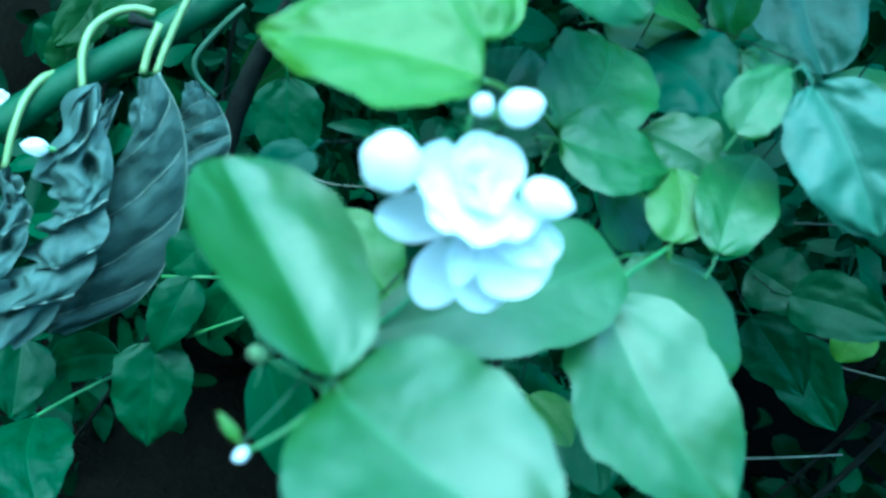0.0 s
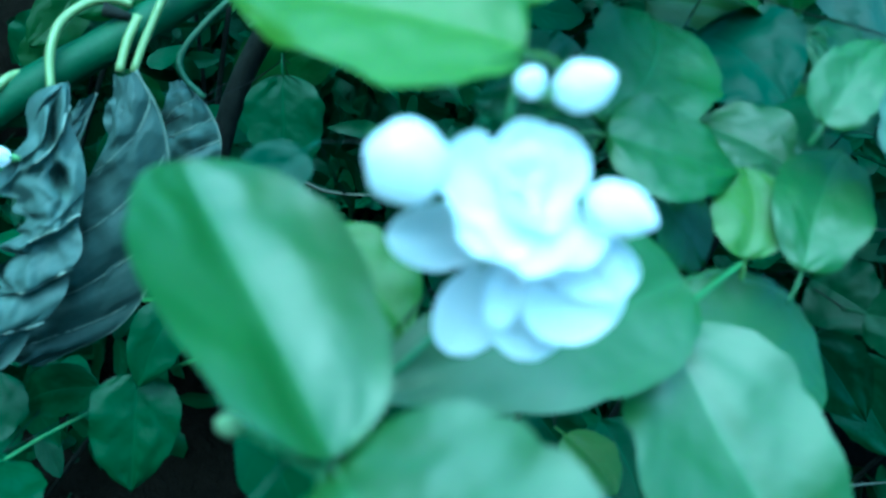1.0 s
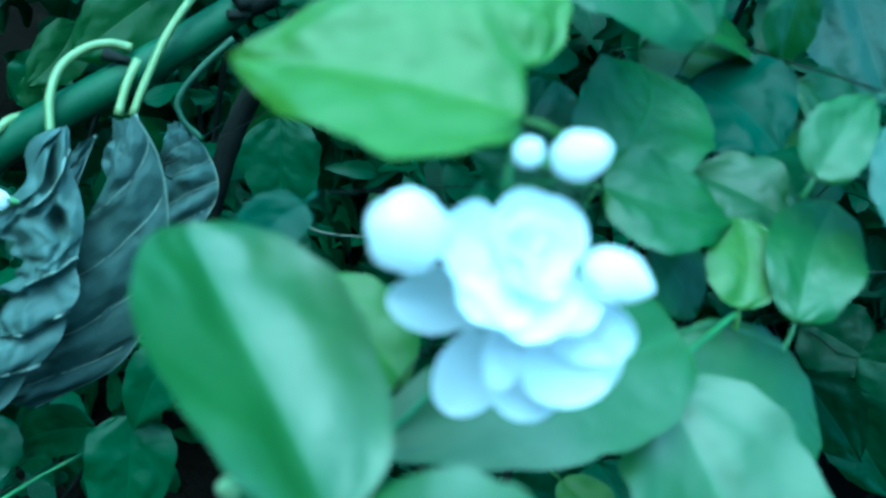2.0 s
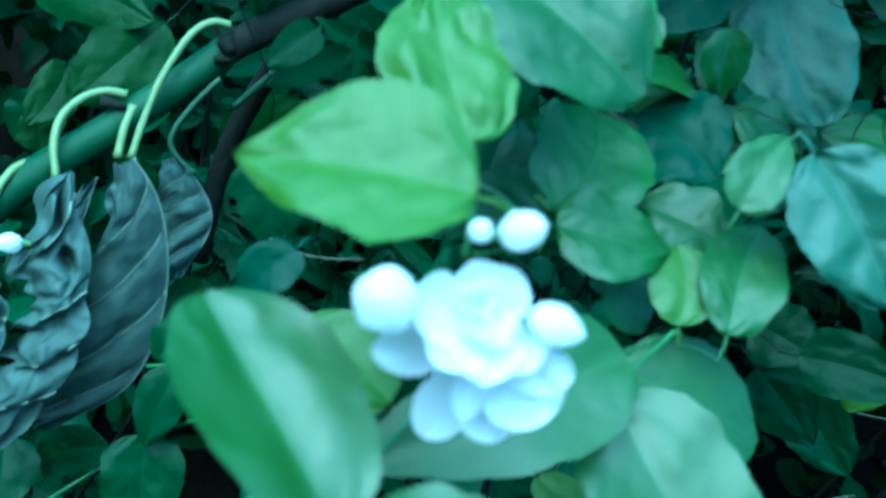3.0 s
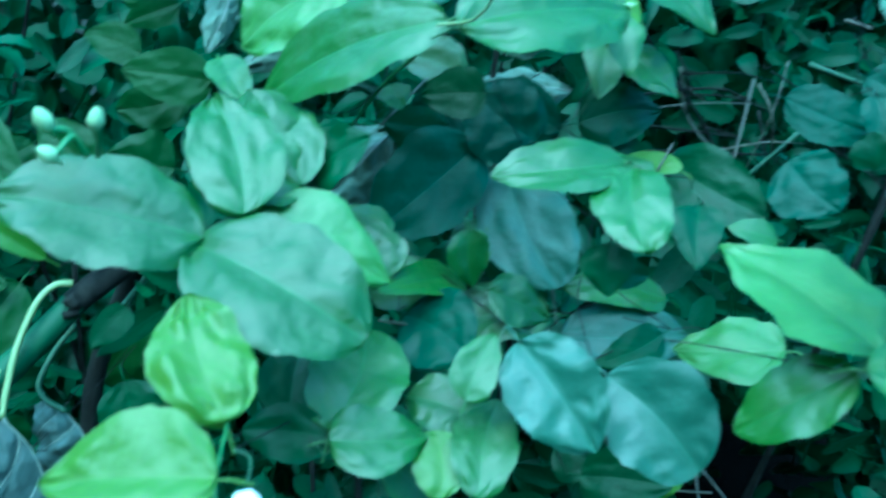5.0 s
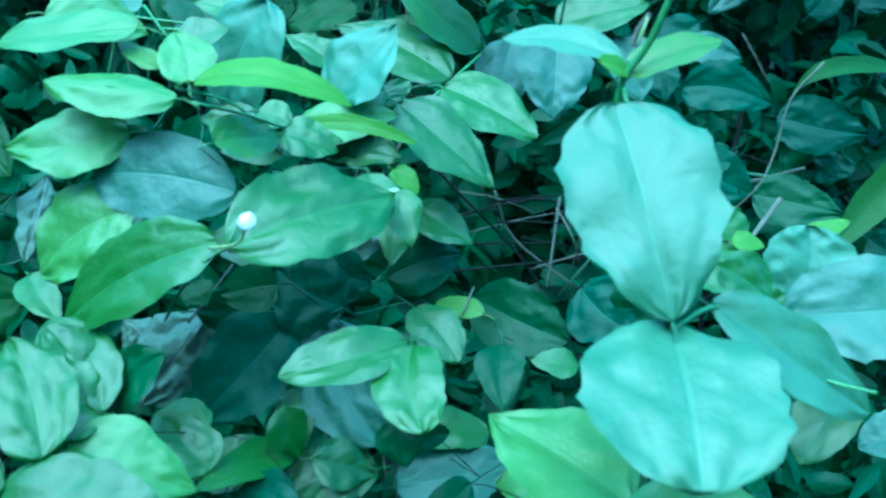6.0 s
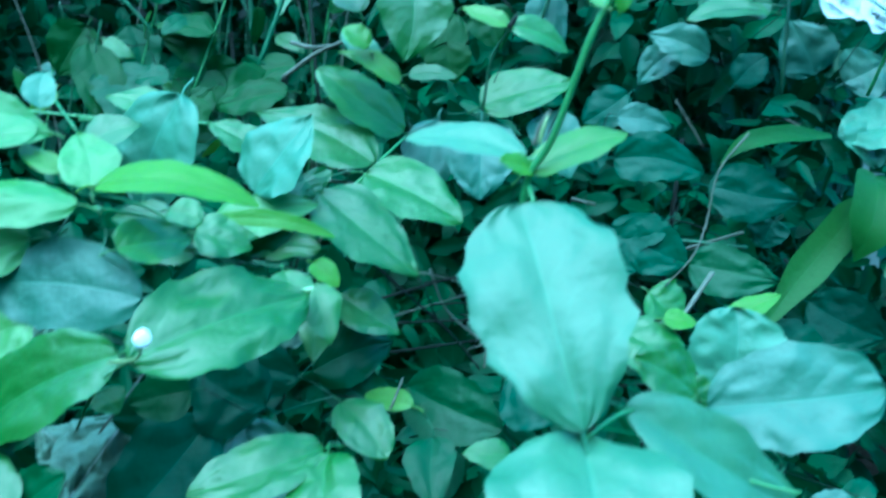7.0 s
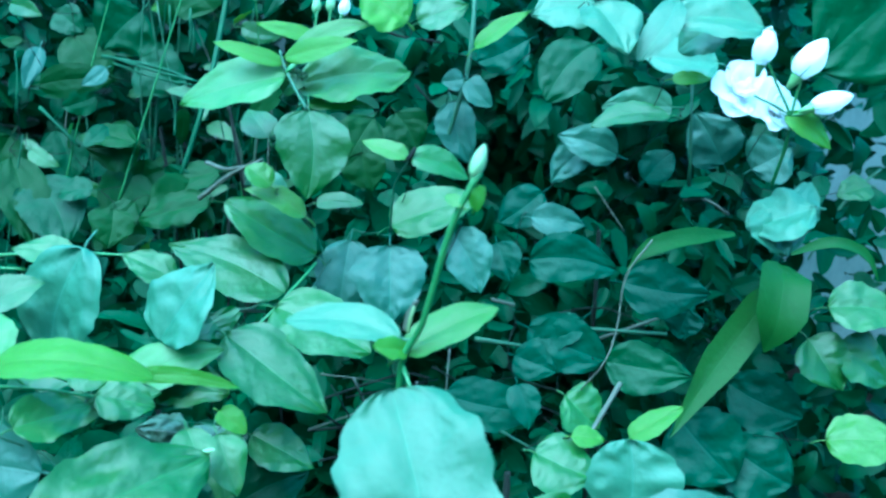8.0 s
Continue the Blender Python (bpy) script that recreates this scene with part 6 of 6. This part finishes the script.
bloom(M, (-0.0296, 0.6471, 0.9365), (-0.2, -0.7, 0.6), 0.0059, RING_FLAT, 42)
bud(M, (-0.025, 0.6316, 0.9322), (0.1, -0.4, 0.8), 0.0043, 0.0101, True, 43)
stem(M, "stem", GREEN, 0.0014, 0.0012, (-0.005, 0.6356, 0.9075), (-0.0182, 0.6388, 0.9158), (-0.0246, 0.6347, 0.9267))
bud(W, (-0.1001, 0.3958, 0.6467), (-0.8, -0.5, 0.2), 0.0054, 0.0131, True, 30)
stem(W, "stem", GREEN, 0.0011, 0.0009, (-0.0948, 0.3963, 0.6477), (-0.0886, 0.4183, 0.6333), (-0.0844, 0.4322, 0.6366))
stem(U, "stem", GREEN, 0.0012, 0.0011, (-0.0028, 0.3352, 0.9069), (-0.002, 0.3197, 0.9215), (-0.0019, 0.3096, 0.9307))
stem(U, "stem", GREEN, 0.0014, 0.0012, (-0.0077, 0.3407, 0.9038), (-0.013, 0.3359, 0.9134), (-0.0179, 0.3263, 0.9091))
stem(U, "stem", GREEN, 0.0014, 0.0012, (-0.0077, 0.3407, 0.9038), (-0.0143, 0.3371, 0.9148), (-0.0212, 0.3322, 0.9175))

# broad grass among the shoots
G = thing("broad_grass", (0.74, 0.62, 0), "clump of broad-bladed green grass in the hedge", "grass")
grass_blade("blade", G, 0.0310, (0.7455, 0.4968, 1.0069), (0.7126, 0.4871, 0.983), (0.6664, 0.4776, 0.9415), (0.6184, 0.4625, 0.8978))
grass_blade("blade", G, 0.0426, (0.7408, 0.4935, 1.0239), (0.7217, 0.4716, 1.0181), (0.7075, 0.4571, 0.9904), (0.703, 0.4609, 0.9618))
grass_blade("blade", G, 0.0151, (0.6779, 0.4898, 1.0573), (0.6314, 0.4899, 1.0583), (0.5964, 0.4929, 1.0508), (0.5785, 0.4957, 1.0338))
grass_blade("blade", G, 0.0102, (0.7332, 0.4793, 1.0392), (0.7555, 0.4614, 1.0529), (0.7798, 0.4468, 1.0459), (0.7896, 0.4336, 1.0225))

# dead leaves caught in the hedge
for seed, base, tip, width, up in (
    (31, (0.0566, 0.5887, 0.9346), (0.0415, 0.5499, 0.8888), 0.0278, (0.2, -0.8, 0.5)),
    (32, (0.1173, 0.5582, 0.9207), (0.0615, 0.5597, 0.8765), 0.0300, (0.0, -0.7, 0.7)),
    (33, (0.1560, 0.4981, 0.8745), (0.108, 0.4655, 0.8264), 0.0560, (0.1, -0.7, 0.7)),
    (34, (0.101, 0.5139, 0.8621), (0.1253, 0.4861, 0.8482), 0.0296, (0.1, -0.8, 0.5)),
    (35, (0.3053, 0.5868, 0.8903), (0.2254, 0.5893, 0.878), 0.0389, (0.1, -0.7, 0.7)),
    (36, (0.2506, 0.5189, 0.9374), (0.2164, 0.5364, 0.9387), 0.0296, (0.1, -0.8, 0.5)),
):
    dead = thing("dead_leaf", base, "dry grey-brown dead leaf caught among twigs", "dead leaf", "dead leaves")
    wilted_leaf(dead, "blade", LEAF_DEAD, base, tip, width, up, seed, 0.5, 0.8)


# ---- twigs that join the leaves, and canes down to the soil ----
def join_up(shoot, material, thick=1.0, lean=0.05):
    pts = BASES[shoot.name]
    root = shoot.location.copy()
    mid = sum(pts, Vector()) / len(pts)
    heart = mid + INWARD * 0.10
    cane, cf = tube_data((root, root.lerp(heart, 0.5) + Vector((lean, 0.02, 0)), heart), 0.0030, 0.0020, 7, 0.08)
    part("cane", mesh_of("cane", [q - root for q in cane], cf), DARKBARK, shoot, "", Matrix.Translation(root))
    linked, left = [heart], list(pts)
    while left:
        d, a, b = min(((p - q).length, i, j) for i, p in enumerate(left) for j, q in enumerate(linked))
        p, q = left.pop(a), linked[b]
        bow = (p + q) / 2 + INWARD * (0.004 + (0.25 if d < 0.05 else 0.9) * d)
        v2, f2 = tube_data((q, bow, p), (0.0010 if d < 0.05 else 0.0007) * thick, 0.0007 * thick, 5)
        part("twig", mesh_of("twig", [w - q for w in v2], f2), material if d < 0.05 else DARKBARK, shoot, "", Matrix.Translation(q))
        linked.append(p)


for shoot, material in ((F, BARK), (U, BARK), (D, DARKBARK), (M, BARK), (S, GREEN), (R, DARKBARK), (B, DARKBARK), (W, DARKBARK)):
    join_up(shoot, material, 0.5)

# ---- inner leaves of the hedge ----
rng = random.Random(77)
side_x = INWARD.cross(Vector((0, 0, 1))).normalized()
side_y = side_x.cross(INWARD)
flat = np.array([(p.dot(side_x), p.dot(side_y), p.dot(INWARD)) for p in LEAF_PLACES])
HEDGE = thing("jasmine_hedge", (0.35, 0.95, 0), "dense inner leaves coloured for shade, and canes of the jasmine hedge", "hedge")
shapes = []
for k in range(12):
    me = leaf_mesh("leaf", 1.0, rng.uniform(0.24, 0.62), rng.uniform(0.05, 0.5), rng.uniform(-0.10, 0.16), 1.6, 1.2, rng.choice("oppown"), 900 + k, 7, 4, 0.15)
    shapes.append(me)
# hollows in the hedge where one looks past bare twigs to the shade-coloured soil
HOLLOWS = (
    ((-0.1931, 0.6730, 0.5397), (-0.4351, 1.4985, 0.0399), 0.11),
    ((0.0298, 0.3372, 0.5517), (0.1203, 0.9831, -0.2719), 0.15),
    ((0.3615, 0.3883, 0.6511), (0.9114, 0.9548, 0.1838), 0.13),
    ((0.3893, 0.5632, 0.9014), (0.591, 0.9643, 0.7304), 0.10),
    ((0.5938, 0.5759, 0.9183), (0.7993, 0.8633, 0.7616), 0.08),
    ((0.6211, 0.7617, 1.0501), (0.7946, 1.0587, 0.9741), 0.08),
    ((0.768, 0.4765, 0.8826), (1.0531, 0.7134, 0.6953), 0.15),
    ((0.7198, 0.6864, 1.0752), (0.955, 0.9883, 1.0004), 0.08),
)


def in_hollow(p, some=HOLLOWS):
    for a, b, r in some:
        a, b = Vector(a), Vector(b)
        t = max(0.0, min(1.0, (p - a).dot(b - a) / (b - a).length_squared))
        if (a.lerp(b, t) - p).length < r:
            return True
    return False


inner = []
lo, hi = flat.min(0), flat.max(0)
for _ in range(112000):
    a, b = rng.uniform(lo[0] - 0.60, hi[0] + 0.45), rng.uniform(lo[1] - 0.45, hi[1] + 0.50)
    dist = np.hypot(flat[:, 0] - a, flat[:, 1] - b)
    close = dist < 0.075
    if close.any():
        top = flat[close, 2].max() + 0.055
    else:
        w = 1 / (dist + 0.02) ** 3
        top = float((flat[:, 2] * w).sum() / w.sum()) + 0.05
    back = rng.random() < 0.42
    deep = rng.uniform(0.42, 0.95) if back else rng.uniform(0, 1) ** 1.2 * 0.50
    p = side_x * a + side_y * b + INWARD * (top + deep)
    rim = min(a - lo[0] + 0.60, hi[0] + 0.45 - a, b - lo[1] + 0.45, hi[1] + 0.50 - b)
    if rim < 0.06 + 0.14 * noise.noise(p * 3.5):
        continue  # an uneven outer edge
    if p.z < 0.03 or p.y > 2.0 or p.z > 1.55:
        continue
    if in_hollow(p, HOLLOWS[:3]) and rng.random() < 0.9:
        continue
    if not back and (in_hollow(p) or noise.noise(p * 7) + rng.uniform(-0.3, 0.3) < -0.16):
        continue
    if p.x - 0.15 > 1.10 * (p.y + 0.044) + 0.06 * noise.noise(p * 5) and p.z > 0.75 and rng.random() < 0.55:
        continue  # the hedge thins out here and the wall shows
    inner.append((p, rng.uniform(0.022, 0.046) + 0.045 * deep, rng.randrange(12)))
    if len(inner) >= 23000:
        break
# shrubs before the wall, in the same shade-darkened leaf colour
for _ in range(5200):
    y = rng.uniform(1.45, 1.95)
    p = Vector((rng.uniform(0.75, 0.15 + 1.08 * (y + 0.044)) + rng.gauss(0, 0.03), y, rng.uniform(0.02, 1.35)))
    inner.append((p, rng.uniform(0.05, 0.09), rng.randrange(12)))
inner.sort(key=lambda q: (q[0] - Vector((0.25, 0.40, 0.90))).length)
stuff_v, stuff_f, stuff_uv = [], [], []
FILL_DATA = []
LOW = [leaf_mesh("leaf", 1.0, rng.uniform(0.24, 0.62), rng.uniform(0.05, 0.5), rng.uniform(-0.10, 0.16), 1.6, 1.2, rng.choice("oppown"), 950 + k, 6, 4, 0) for k in range(12)]
# nearest inner leaves use the dark green that includes shade
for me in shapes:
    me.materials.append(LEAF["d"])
for me in LOW:
    FILL_DATA.append(([v.co.copy() for v in me.vertices], [tuple(q.vertices) for q in me.polygons], [tuple(me.uv_layers[0].data[next(l.index for l in me.loops if l.vertex_index == v.index)].uv) for v in me.vertices]))
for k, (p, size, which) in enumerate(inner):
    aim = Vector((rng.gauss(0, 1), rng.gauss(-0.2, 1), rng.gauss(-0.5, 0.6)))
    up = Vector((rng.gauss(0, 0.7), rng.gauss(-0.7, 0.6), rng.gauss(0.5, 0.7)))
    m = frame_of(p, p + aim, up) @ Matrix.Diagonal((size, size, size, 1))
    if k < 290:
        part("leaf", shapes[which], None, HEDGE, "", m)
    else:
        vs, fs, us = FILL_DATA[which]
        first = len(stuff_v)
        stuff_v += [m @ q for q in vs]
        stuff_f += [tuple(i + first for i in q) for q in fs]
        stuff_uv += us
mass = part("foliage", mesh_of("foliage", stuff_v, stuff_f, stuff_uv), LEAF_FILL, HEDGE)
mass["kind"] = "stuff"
for k in range(26):
    x, y = rng.uniform(-0.5, 1.3), rng.uniform(0.85, 1.6)
    h = rng.uniform(0.7, 1.2)
    lean = Vector((rng.uniform(-0.25, 0.25), rng.uniform(-0.2, 0.1), 0))
    foot = Vector((x, y, 0))
    if any(in_hollow(foot + lean * q + Vector((0, 0, h * q))) for q in (0.3, 0.5, 0.7, 0.85, 1.0)):
        continue
    v2, f2 = tube_data((foot, foot + lean * 0.4 + Vector((0, 0, h * 0.5)), foot + lean + Vector((0, 0, h))), 0.0035, 0.0014, 6, 0.1)
    part("cane", mesh_of("cane", [q - foot for q in v2], f2), DARKBARK, HEDGE, "", Matrix.Translation(foot))
